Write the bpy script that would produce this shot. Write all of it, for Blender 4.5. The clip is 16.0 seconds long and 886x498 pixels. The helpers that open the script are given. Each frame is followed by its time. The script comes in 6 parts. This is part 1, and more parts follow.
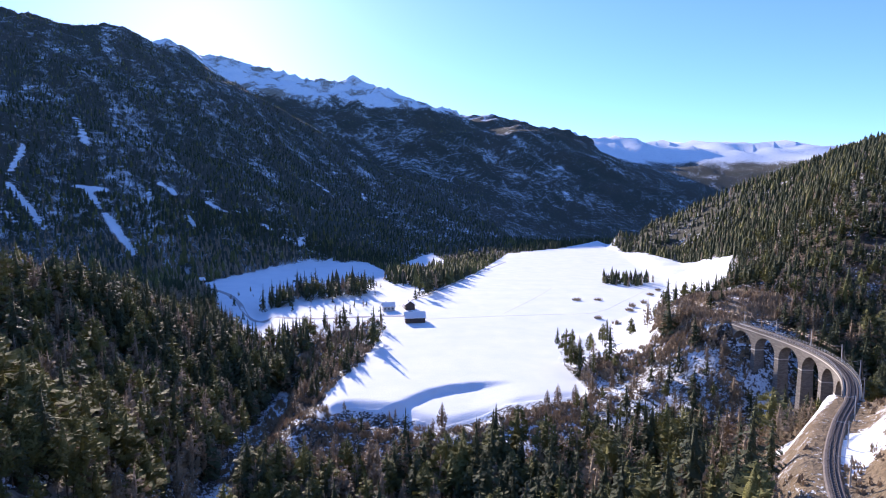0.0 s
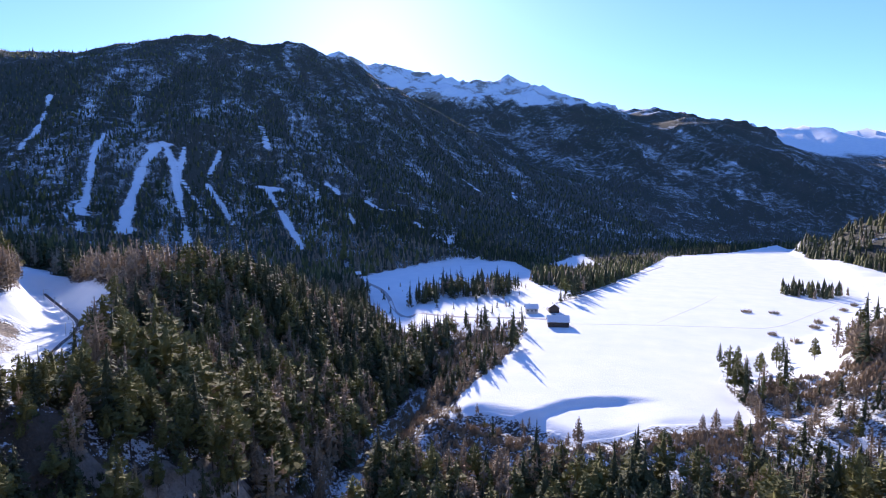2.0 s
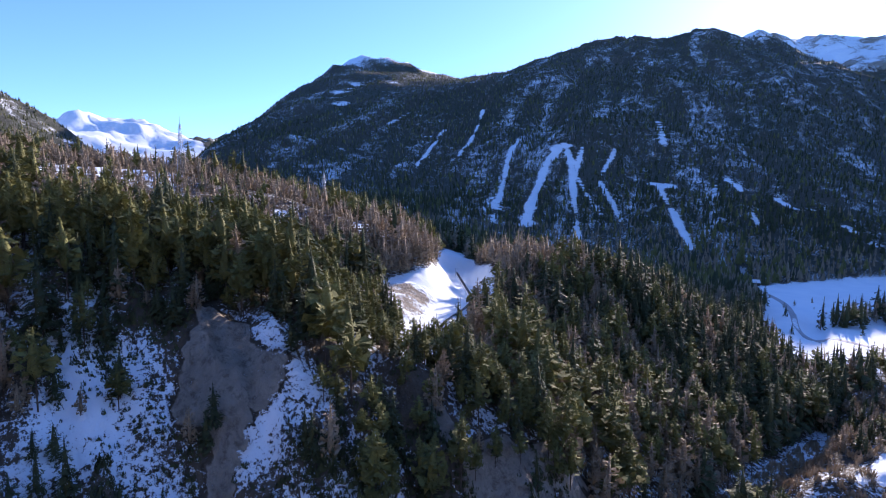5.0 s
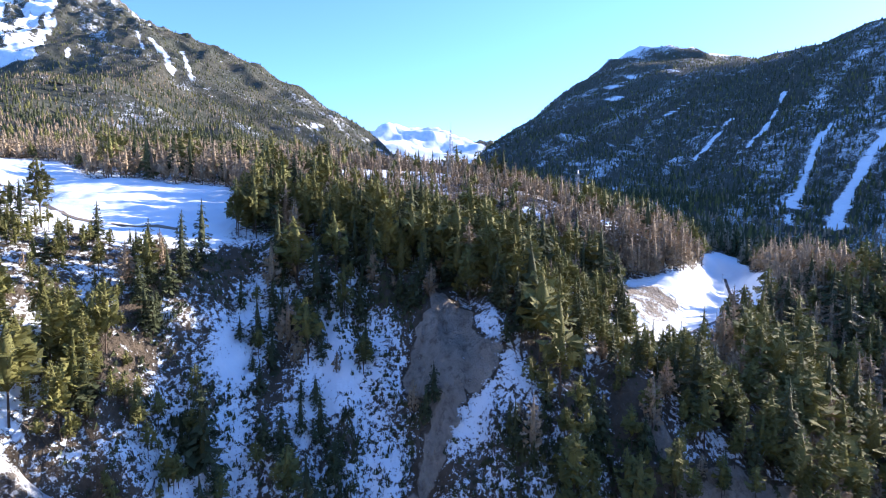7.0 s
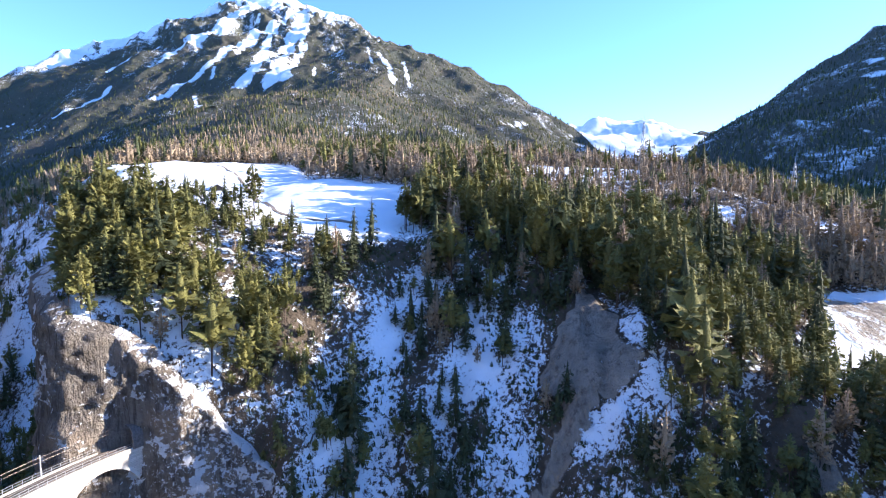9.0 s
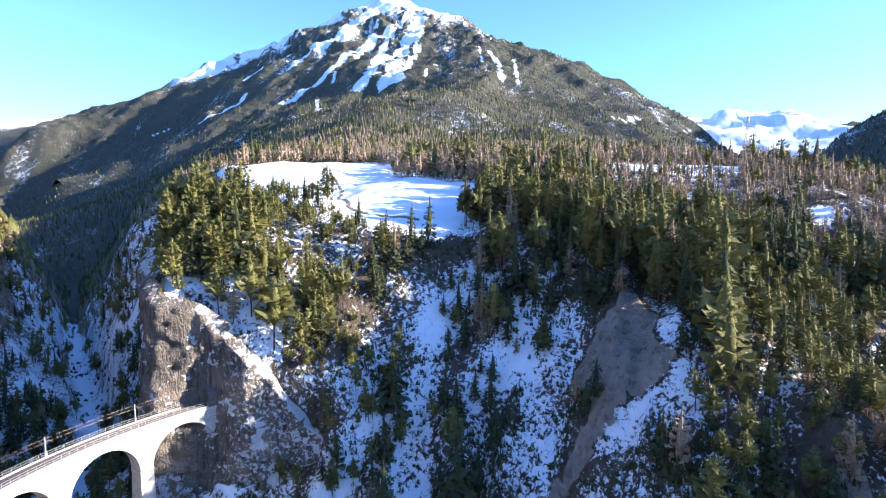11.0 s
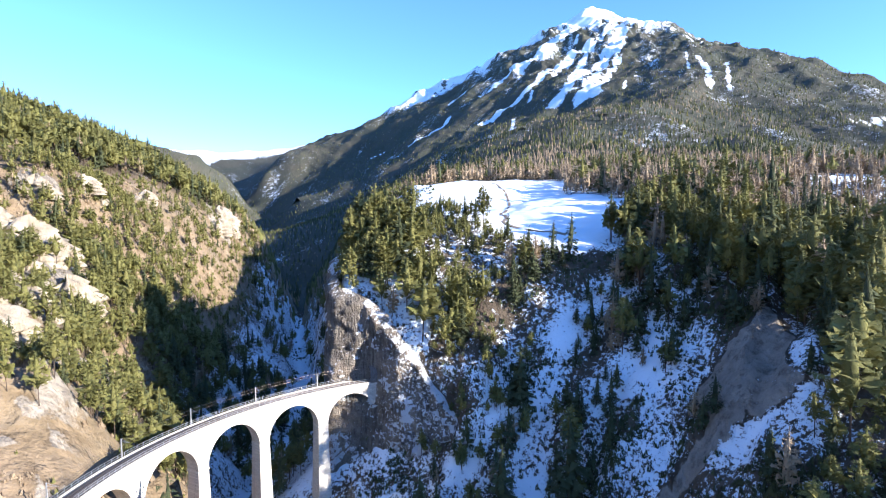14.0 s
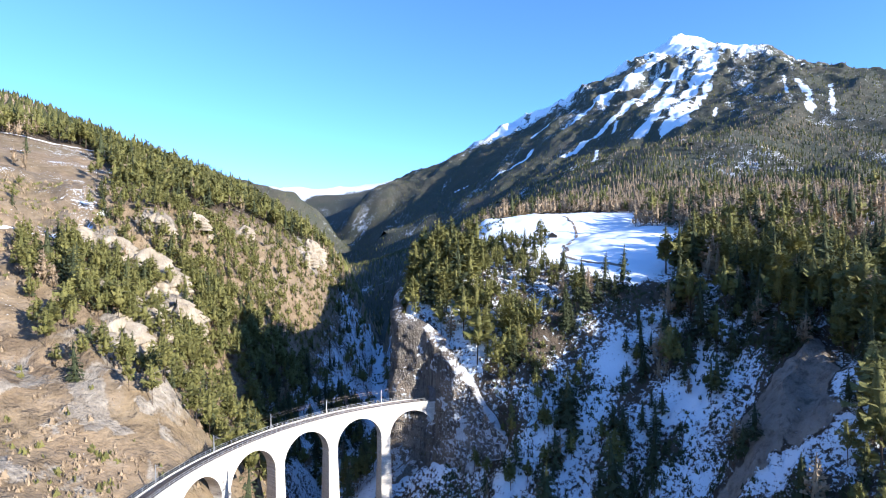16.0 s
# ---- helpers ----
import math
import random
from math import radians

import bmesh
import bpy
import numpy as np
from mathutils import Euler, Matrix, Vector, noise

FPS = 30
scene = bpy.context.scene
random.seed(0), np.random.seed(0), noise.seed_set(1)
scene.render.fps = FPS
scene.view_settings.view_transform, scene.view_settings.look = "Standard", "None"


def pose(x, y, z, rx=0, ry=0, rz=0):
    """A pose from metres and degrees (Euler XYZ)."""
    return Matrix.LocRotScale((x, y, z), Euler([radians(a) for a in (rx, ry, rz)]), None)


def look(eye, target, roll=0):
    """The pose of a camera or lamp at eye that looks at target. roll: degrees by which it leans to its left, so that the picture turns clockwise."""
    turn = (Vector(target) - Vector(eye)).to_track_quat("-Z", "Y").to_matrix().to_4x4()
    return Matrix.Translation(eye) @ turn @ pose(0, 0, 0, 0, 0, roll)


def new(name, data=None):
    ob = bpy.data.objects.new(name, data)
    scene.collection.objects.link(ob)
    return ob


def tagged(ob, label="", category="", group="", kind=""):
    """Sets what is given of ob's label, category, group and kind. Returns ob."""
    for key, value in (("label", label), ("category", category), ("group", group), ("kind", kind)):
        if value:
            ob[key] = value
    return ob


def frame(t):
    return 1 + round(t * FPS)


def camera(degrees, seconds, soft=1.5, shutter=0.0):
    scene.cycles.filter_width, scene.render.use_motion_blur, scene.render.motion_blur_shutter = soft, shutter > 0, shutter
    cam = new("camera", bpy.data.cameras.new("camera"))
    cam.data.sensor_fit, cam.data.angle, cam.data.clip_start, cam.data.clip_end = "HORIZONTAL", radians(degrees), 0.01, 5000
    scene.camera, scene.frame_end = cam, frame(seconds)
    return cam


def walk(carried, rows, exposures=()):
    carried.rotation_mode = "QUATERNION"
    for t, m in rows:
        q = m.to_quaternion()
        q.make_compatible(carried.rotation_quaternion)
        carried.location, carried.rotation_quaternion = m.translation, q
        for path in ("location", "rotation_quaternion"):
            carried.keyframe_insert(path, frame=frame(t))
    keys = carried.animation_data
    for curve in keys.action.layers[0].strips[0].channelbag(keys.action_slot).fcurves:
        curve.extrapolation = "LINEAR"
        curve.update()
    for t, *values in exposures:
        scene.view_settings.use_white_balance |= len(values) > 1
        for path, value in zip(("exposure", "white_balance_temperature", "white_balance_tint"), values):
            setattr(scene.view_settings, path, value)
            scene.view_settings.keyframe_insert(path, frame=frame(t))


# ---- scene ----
cam = camera(77.29, 16.0, 1.0)
PATH = [
    (0, -0.00, -0.00, -0.00, 0.00, -4.77, 0.22),
    (0.5, 1.63, 2.96, 0.03, 2.18, -4.78, 0.26),
    (1, 3.31, 5.89, 0.05, 7.13, -4.78, 0.29),
    (1.5, 4.84, 8.69, -0.00, 11.89, -4.78, 0.20),
    (2, 5.91, 11.11, -0.13, 15.66, -4.81, 0.16),
    (2.5, 6.60, 13.16, -0.29, 21.06, -4.85, 0.12),
    (3, 7.21, 15.16, -0.35, 26.54, -4.91, 0.11),
    (3.5, 7.97, 17.33, -0.42, 31.97, -4.93, 0.04),
    (4, 8.92, 19.68, -0.62, 38.29, -4.94, -0.05),
    (4.5, 10.11, 22.32, -0.96, 45.93, -4.99, -0.09),
    (5, 11.60, 25.31, -1.25, 55.03, -5.08, -0.26),
    (5.2, 12.21, 26.55, -1.34, 58.30, -5.14, -0.35),
    (7.3, 18.43, 41.18, -1.68, 86.32, -5.44, -0.02),
    (7.5, 18.85, 42.87, -1.63, 88.85, -5.50, 0.03),
    (8, 19.78, 47.35, -1.47, 95.48, -5.56, -0.04),
    (8.5, 20.40, 52.21, -1.25, 99.70, -5.63, 0.03),
    (8.7, 20.64, 54.25, -1.17, 101.61, -5.67, 0.02),
    (10.8, 23.56, 79.26, -0.67, 112.58, -5.97, -0.21),
    (11, 23.92, 81.34, -0.66, 115.35, -6.01, -0.16),
    (11.5, 24.92, 86.30, -0.65, 120.15, -6.06, -0.05),
    (12, 26.13, 91.08, -0.53, 122.61, -6.14, 0.01),
    (12.5, 27.30, 95.82, -0.30, 125.74, -5.69, 0.10),
    (13, 28.43, 100.71, -0.19, 129.34, -4.74, 0.08),
    (13.5, 29.37, 105.80, -0.15, 132.55, -4.43, 0.11),
    (14, 30.19, 111.10, -0.07, 135.63, -4.44, 0.03),
    (14.5, 30.93, 116.38, 0.12, 137.75, -4.23, 0.14),
    (15, 31.75, 121.73, 0.27, 140.61, -2.62, 0.19),
    (15.5, 32.58, 127.05, 0.33, 143.08, -1.10, 0.22),
    (16, 33.41, 132.48, 0.27, 144.43, -1.09, 0.28),
]
walk(cam, [(t, pose(x, y, z, 90 + pitch, roll, yaw)) for t, x, y, z, yaw, pitch, roll in PATH],
     exposures=[(0, 0.8, 5900, 26), (5.2, 1.02, 5900, 25), (7.3, 1.52, 5950, 17), (12.5, 1.66, 5950, 16), (14, 1.50, 5750, 13), (15, 1.34, 5650, 13), (16, 1.18, 5650, 12)])

# ---- light ----
SUN_YAW, SUN_UP = 23.0, 19.5            # degrees left of +y, degrees over the horizon
world = bpy.data.worlds.new("winter_sky")
scene.world = world
world.use_nodes = True
wn, wl = world.node_tree.nodes, world.node_tree.links
wn.clear()
sky = wn.new("ShaderNodeTexSky")
sky.sky_type, sky.sun_disc = "NISHITA", False
sky.sun_elevation, sky.sun_rotation = radians(SUN_UP), radians(-SUN_YAW)
sky.altitude, sky.air_density, sky.dust_density, sky.ozone_density = 2000, 0.95, 0.68, 6.0
bg = wn.new("ShaderNodeBackground")
bg.inputs["Strength"].default_value = 0.16
wo = wn.new("ShaderNodeOutputWorld")
wl.new(sky.outputs[0], bg.inputs[0])
wl.new(bg.outputs[0], wo.inputs[0])
sun = new("sun", bpy.data.lights.new("sun", "SUN"))
sun.data.energy, sun.data.angle, sun.data.color = 5.0, radians(0.53), (1.0, 0.88, 0.70)
sun_way = Vector((-math.sin(radians(SUN_YAW)) * math.cos(radians(SUN_UP)), math.cos(radians(SUN_YAW)) * math.cos(radians(SUN_UP)), math.sin(radians(SUN_UP))))
sun.matrix_world = look(sun_way * 900, (0, 0, 0))


# ---- materials ----
class Mat:
    """A node material with a small vocabulary."""

    def __init__(self, name, rough=0.8, metal=0.0, spec=0.3):
        self.m = bpy.data.materials.new(name)
        self.m.use_nodes = True
        self.t = self.m.node_tree
        self.b = self.t.nodes["Principled BSDF"]
        self.b.inputs["Roughness"].default_value = rough
        self.b.inputs["Metallic"].default_value = metal
        self.b.inputs["Specular IOR Level"].default_value = spec

    def n(self, kind, **put):
        node = self.t.nodes.new(kind)
        for key, value in put.items():
            node.inputs[key].default_value = value
        return node

    def link(self, a, b):
        self.t.links.new(a, b)

    def coords(self, scale=(1, 1, 1), local=False):
        c = self.n("ShaderNodeTexCoord") if local else self.n("ShaderNodeNewGeometry")
        m = self.n("ShaderNodeMapping", Scale=scale)
        self.link(c.outputs["Object" if local else "Position"], m.inputs[0])
        return m.outputs[0]

    def noise(self, scale, detail=4.0, rough=0.55, at=None, lo=0.3, hi=0.7, dist=0.0):
        t = self.n("ShaderNodeTexNoise", Scale=scale, Detail=detail, Roughness=rough, Distortion=dist)
        self.link(self.n("ShaderNodeNewGeometry").outputs["Position"] if at is None else at, t.inputs["Vector"])
        r = self.n("ShaderNodeMapRange")
        r.inputs[1].default_value, r.inputs[2].default_value = lo, hi
        self.link(t.outputs["Fac"], r.inputs[0])
        return r.outputs[0]

    def attr(self, name):
        a = self.n("ShaderNodeAttribute")
        a.attribute_name = name
        return a.outputs["Fac"]

    def rnd(self, island=False):
        if island:
            return self.n("ShaderNodeNewGeometry").outputs["Random Per Island"]
        return self.n("ShaderNodeObjectInfo").outputs["Random"]

    def mix(self, f, a, b):
        x = self.n("ShaderNodeMix")
        x.data_type = "RGBA"
        for sock, v in ((x.inputs[0], f), (x.inputs[6], a), (x.inputs[7], b)):
            if isinstance(v, (int, float)):
                sock.default_value = v
            elif isinstance(v, tuple):
                sock.default_value = (*v, 1)
            else:
                self.link(v, sock)
        return x.outputs[2]

    def math(self, op, a, b=0.0, c=0.0):
        x = self.n("ShaderNodeMath")
        x.operation = op
        for i, v in enumerate((a, b, c)):
            if isinstance(v, (int, float)):
                x.inputs[i].default_value = v
            else:
                self.link(v, x.inputs[i])
        return x.outputs[0]

    def ramp(self, v, lo, hi):
        r = self.n("ShaderNodeMapRange")
        r.interpolation_type = "SMOOTHSTEP"
        r.inputs[1].default_value, r.inputs[2].default_value = lo, hi
        self.link(v, r.inputs[0])
        return r.outputs[0]

    def color(self, v):
        if isinstance(v, tuple):
            self.b.inputs["Base Color"].default_value = (*v, 1)
        else:
            self.link(v, self.b.inputs["Base Color"])
        return self

    def bump(self, h, strength=0.5, dist=0.1):
        b = self.n("ShaderNodeBump", Strength=strength, Distance=dist)
        self.link(h, b.inputs["Height"])
        self.link(b.outputs[0], self.b.inputs["Normal"])
        return self


def ground_material():
    m = Mat("snowy_ground", 0.9, spec=0.15)
    fine, mid, big = m.noise(0.9, 5), m.noise(0.16, 6, 0.6), m.noise(0.02, 5)
    litter = m.mix(mid, (0.06, 0.048, 0.035), (0.14, 0.108, 0.075))
    grass = m.mix(mid, (0.17, 0.12, 0.075), (0.36, 0.265, 0.17))
    grass = m.mix(m.math("MULTIPLY", m.noise(0.45, 7, 0.78, lo=0.48, hi=0.68), 0.6), grass, (0.11, 0.082, 0.055))
    grass = m.mix(m.math("MULTIPLY", big, 0.4), grass, (0.15, 0.13, 0.06))
    grass = m.mix(m.math("MULTIPLY", m.noise(0.045, 7, 0.75, lo=0.48, hi=0.66), 0.35), grass, m.mix(fine, (0.16, 0.145, 0.125), (0.38, 0.34, 0.29)))
    strata = m.noise(1.0, 7, 0.68, at=m.coords((0.16, 0.16, 0.10)), dist=1.2)
    streak = m.noise(1.0, 6, 0.65, at=m.coords((0.26, 0.26, 0.045)), dist=0.5)
    rock = m.mix(strata, (0.24, 0.205, 0.16), (0.60, 0.53, 0.42))
    rock = m.mix(m.math("MULTIPLY", streak, 0.65), rock, (0.16, 0.135, 0.11))
    earth = m.mix(strata, (0.26, 0.22, 0.18), (0.46, 0.40, 0.33))
    earth = m.mix(m.math("MULTIPLY", m.noise(1.0, 7, 0.75, at=m.coords((0.7, 0.7, 0.25)), dist=0.8), 0.65), earth, (0.42, 0.36, 0.29))
    earth = m.mix(m.math("MULTIPLY", m.noise(0.35, 6, 0.7, lo=0.5, hi=0.65), 0.6), earth, (0.10, 0.08, 0.06))
    rock = m.mix(m.attr("earth"), rock, earth)
    wood = m.mix(m.noise(0.11, 6, 0.75), (0.038, 0.048, 0.036), (0.092, 0.102, 0.075))
    wood = m.mix(m.math("MULTIPLY", m.noise(0.006, 6, 0.62), 0.5), wood, (0.13, 0.10, 0.075))
    c = m.mix(m.attr("grass"), litter, grass)
    edge = m.math("ADD", m.attr("rock"), m.math("MULTIPLY", m.math("SUBTRACT", m.noise(0.07, 6, 0.7), 0.5), 0.7))
    c = m.mix(m.ramp(edge, 0.40, 0.60), c, rock)
    edge = m.math("ADD", m.attr("wood"), m.math("MULTIPLY", m.math("SUBTRACT", m.noise(0.045, 6, 0.65), 0.5), 0.7))
    c = m.mix(m.ramp(edge, 0.4, 0.6), c, wood)
    patch = m.math("ADD", m.math("MULTIPLY", m.math("SUBTRACT", m.noise(0.7, 6, 0.78), 0.5), 0.9), m.math("MULTIPLY", m.math("SUBTRACT", m.noise(0.05, 7, 0.75), 0.5), 0.6))
    snow = m.ramp(m.math("ADD", m.attr("snow"), patch), 0.46, 0.56)
    white = m.mix(m.noise(0.05, 4), (0.755, 0.815, 0.86), (0.84, 0.88, 0.905))
    m.color(m.mix(snow, c, white))
    m.bump(m.math("ADD", m.math("MULTIPLY", fine, m.math("SUBTRACT", 1.0, m.math("MULTIPLY", snow, 0.85))), m.math("MULTIPLY", mid, m.math("SUBTRACT", 1.4, m.math("MULTIPLY", m.ramp(m.attr("snow"), 0.9, 1.2), 1.2)))), 0.7, 0.6)
    relief = m.n("ShaderNodeBump", Strength=0.8, Distance=2.2)
    m.link(m.math("MULTIPLY", m.attr("rock"), m.math("ADD", streak, strata)), relief.inputs["Height"])
    m.link(m.b.inputs["Normal"].links[0].from_socket, relief.inputs["Normal"])
    m.link(relief.outputs[0], m.b.inputs["Normal"])
    return m.m


def needle_material(name, dark, light, tip, gap=0.44, gap_scale=2.4):
    """Needles: each tree has a tone of its own, each spray differs a little."""
    m = Mat(name, 0.75, spec=0.2)
    tone = m.math("FRACT", m.math("ADD", m.attr("tone"), m.rnd()))
    c = m.mix(m.math("ADD", m.math("MULTIPLY", tone, 0.6), m.math("MULTIPLY", m.noise(1.3, 4), 0.4)), dark, light)
    c = m.mix(m.math("MULTIPLY", m.rnd(True), 0.35), c, tip)
    m.color(c).bump(m.noise(6, 3), 0.5, 0.1)
    through_light = m.n("ShaderNodeBsdfTranslucent")
    m.link(c, through_light.inputs["Color"])
    leaf, whole = m.n("ShaderNodeMixShader", Fac=0.06), m.n("ShaderNodeMixShader")
    m.link(m.b.outputs[0], leaf.inputs[1])
    m.link(through_light.outputs[0], leaf.inputs[2])
    m.link(m.math("GREATER_THAN", m.noise(gap_scale, 2, 0.6, lo=0.0, hi=1.0), gap), whole.inputs[0])
    m.link(m.n("ShaderNodeBsdfTransparent").outputs[0], whole.inputs[1])
    m.link(leaf.outputs[0], whole.inputs[2])
    m.link(whole.outputs[0], m.t.nodes["Material Output"].inputs[0])
    return m.m


def plain_material(name, dark, light, scale=0.6, rough=0.8, metal=0.0, bump=0.3, dist=0.03, stretch=(1, 1, 1)):
    m = Mat(name, rough, metal)
    at = m.coords(stretch)
    c = m.mix(m.noise(scale, 6, 0.62, at=at), dark, light)
    c = m.mix(m.math("MULTIPLY", m.noise(scale * 9, 3, at=at), 0.25), c, dark)
    m.color(c).bump(m.noise(scale * 7, 5, at=at), bump, dist)
    return m.m


def cliff_material():
    m = Mat("limestone_cliff", 0.9, spec=0.15)
    strata = m.noise(1.0, 7, 0.68, at=m.coords((0.22, 0.22, 0.12)), dist=1.0)
    streak = m.noise(1.0, 7, 0.7, at=m.coords((0.75, 0.75, 0.07)), dist=0.7)
    c = m.mix(strata, (0.16, 0.138, 0.115), (0.38, 0.335, 0.275))
    c = m.mix(m.ramp(streak, 0.42, 0.8), c, (0.135, 0.115, 0.10))
    c = m.mix(m.ramp(m.noise(0.055, 5, 0.6), 0.5, 0.7), c, m.mix(strata, (0.25, 0.20, 0.155), (0.45, 0.38, 0.30)))
    patch = m.math("MULTIPLY", m.math("SUBTRACT", m.noise(0.9, 6, 0.75), 0.5), 0.8)
    snow = m.ramp(m.math("ADD", m.attr("snow"), patch), 0.46, 0.54)
    m.color(m.mix(snow, c, (0.84, 0.855, 0.87)))
    m.bump(m.math("ADD", strata, m.math("ADD", streak, m.noise(1.2, 5))), 0.9, 1.4)
    return m.m


GROUND = ground_material()
CLIFF = cliff_material()
NEEDLE_SPRUCE = needle_material("spruce_needles", (0.034, 0.046, 0.024), (0.085, 0.098, 0.042), (0.125, 0.13, 0.055), 0.43, 3.6)
NEEDLE_PINE = needle_material("pine_needles", (0.082, 0.09, 0.03), (0.205, 0.20, 0.06), (0.27, 0.24, 0.085), 0.43, 3.6)
LARCH_TWIGS = needle_material("larch_twigs", (0.20, 0.148, 0.094), (0.40, 0.305, 0.197), (0.48, 0.375, 0.25), 0.43)
OUTCROP = plain_material("cream_limestone", (0.23, 0.19, 0.135), (0.50, 0.43, 0.325), 0.22, 0.9, bump=0.8, dist=0.4, stretch=(1, 1, 0.4))
BARK = plain_material("bark", (0.05, 0.036, 0.026), (0.14, 0.10, 0.075), 1.5)


def masonry_material(name, dark, light):
    """Coursed limestone: thin joints along level courses, blocks of uneven tone, streaks of damp."""
    m = Mat(name, 0.85, spec=0.2)
    g = m.n("ShaderNodeNewGeometry").outputs["Position"]
    sep = m.n("ShaderNodeSeparateXYZ")
    m.link(g, sep.inputs[0])
    along = m.math("ADD", m.math("MULTIPLY", sep.outputs[0], 0.9), m.math("MULTIPLY", sep.outputs[1], 0.45))
    comb = m.n("ShaderNodeCombineXYZ")
    m.link(along, comb.inputs[0])
    m.link(sep.outputs[2], comb.inputs[1])
    b = m.n("ShaderNodeTexBrick", Scale=1.0)
    b.inputs["Color1"].default_value, b.inputs["Color2"].default_value, b.inputs["Mortar"].default_value = (*dark, 1), (*light, 1), (*[0.6 * c for c in dark], 1)
    b.inputs["Mortar Size"].default_value, b.inputs["Brick Width"].default_value, b.inputs["Row Height"].default_value = 0.02, 0.9, 0.45
    m.link(comb.outputs[0], b.inputs["Vector"])
    c = m.mix(m.math("MULTIPLY", m.noise(0.4, 6), 0.35), b.outputs["Color"], dark)
    c = m.mix(m.math("MULTIPLY", m.noise(1.0, 5, at=m.coords((0.5, 0.5, 0.05)), lo=0.5, hi=0.8), 0.5), c, (0.25, 0.22, 0.18))
    m.color(c).bump(m.math("ADD", b.outputs["Fac"], m.noise(3.0, 4)), 0.4, 0.05)
    return m.m


LIMESTONE = masonry_material("limestone_masonry", (0.52, 0.48, 0.41), (0.70, 0.65, 0.57))
# Darker copy for the small viaduct: its backlit shade is mixed into the colour.
SHADED_STONE = masonry_material("shaded_masonry", (0.17, 0.155, 0.135), (0.31, 0.285, 0.25))
ASHLAR = plain_material("dressed_stone", (0.55, 0.52, 0.46), (0.70, 0.66, 0.59), 0.8)
BALLAST = plain_material("track_ballast", (0.10, 0.085, 0.075), (0.24, 0.21, 0.19), 2.0, 0.95)
RAIL_STEEL = plain_material("rail_steel", (0.12, 0.09, 0.075), (0.32, 0.28, 0.26), 3.0, 0.4, 0.8)
TIES = plain_material("sleeper_wood", (0.06, 0.048, 0.04), (0.15, 0.125, 0.105), 2.5)
GALVANISED = plain_material("galvanised_steel", (0.42, 0.43, 0.44), (0.60, 0.61, 0.62), 2.0, 0.45, 0.6)
TIMBER = plain_material("weathered_timber", (0.055, 0.042, 0.032), (0.13, 0.10, 0.078), 1.2, stretch=(1, 1, 6))
PLASTER = plain_material("lime_plaster", (0.50, 0.46, 0.40), (0.68, 0.64, 0.57), 0.8)
ROOF_SNOW = plain_material("roof_snow", (0.78, 0.80, 0.83), (0.88, 0.885, 0.89), 0.5, 0.9)
GLASS_AND_BORE_DARK = plain_material("glass_and_bore_dark", (0.03, 0.035, 0.04), (0.06, 0.07, 0.08), 1.0, 0.1)
LARCH_BANK = plain_material("brown_bank", (0.12, 0.095, 0.07), (0.30, 0.25, 0.20), 0.8)
FIELD_TRACK = plain_material("trodden_snow", (0.70, 0.715, 0.74), (0.82, 0.83, 0.845), 0.8, 0.9)
ROAD_SNOW = plain_material("cleared_road", (0.30, 0.29, 0.29), (0.52, 0.52, 0.53), 0.4, 0.85)


# ---- the lie of the land: breaklines of ridges, rims, terraces and stream beds ----
RIVER = [(-560, -900, -165), (-285, -445, -146), (-203, -296, -138), (-128, -172, -132), (-62, -102, -129), (-42, -44, -127), (-46, 30, -125), (-72, 110, -123), (-90, 200, -121), (-97, 290, -119), (-100, 340, -118), (-140, 420, -112), (-190, 560, -108), (-230, 700, -106)]
SIDE_STREAM = [(330, 215, -60), (215, 222, -84), (150, 228, -96), (70, 235, -108), (-20, 240, -115), (-92, 214, -121)]
SPUR_CREST = [(-180, -85, -3), (-140, -84, -9), (-116, -76, -16)]
SPUR_CLIFF_TOP = [(-128, -104, -14), (-114, -92, -17), (-100, -76, -22), (-89, -65, -29), (-96, -57, -34), (-99, -50, -38), (-103, -40, -45), (-108, -26, -56), (-111, -10, -69)]
SPUR_CLIFF_FOOT = [(-170, -142, -84), (-134, -128, -92), (-108, -108, -97), (-86, -84, -98), (-72, -64, -99), (-80, -50, -98), (-84, -37, -96), (-93, -20, -96), (-96, -4, -97)]
WALL_RIM = [(-143, -36, -25), (-165, -20, -20), (-178, -8, -18), (-184, 22, -24), (-166, 57, -34), (-146, 75, -40), (-134, 87, -51), (-120, 128, -61), (-103, 148, -78)]
WALL_FACE = [(-109, -12, -68), (-134, -4, -52), (-160, 10, -44), (-153, 37, -50), (-129, 38, -71), (-112, 8, -88), (-112, 88, -64), (-98, 122, -86)]
WALL_FOOT = [(-62, -20, -122), (-62, 40, -120), (-80, 100, -119)]
WOOD_SLOPE = [(-114, 174, -90), (-124, 215, -100), (-134, 270, -103), (-140, 315, -105)]
CLEARING = [(-265, 163, -44), (-247, 183, -47), (-222, 209, -55), (-191, 164, -59), (-172, 118, -42)]
HILL_CREST = [(-240, 60, -18), (-330, 60, -4), (-364, 110, 3), (-330, 150, -4), (-302, 182, -20)]
HILL_NORTH = [(-268, 282, -44), (-235, 290, -46), (-208, 316, -52), (-200, 361, -70), (-200, 400, -92)]
MEADOW_LINE = [(-206, -27, -10), (-195, -77, -8), (-249, -106, 0), (-267, -117, 0), (-346, -147, 14), (-422, -187, 22)]
PLATEAU_BACK = [(-265, -224, 15), (-385, -260, 24), (-500, -220, 30), (-520, -60, 28), (-480, 60, 22), (-440, 130, 12), (-420, 220, -18), (-380, 320, -55)]
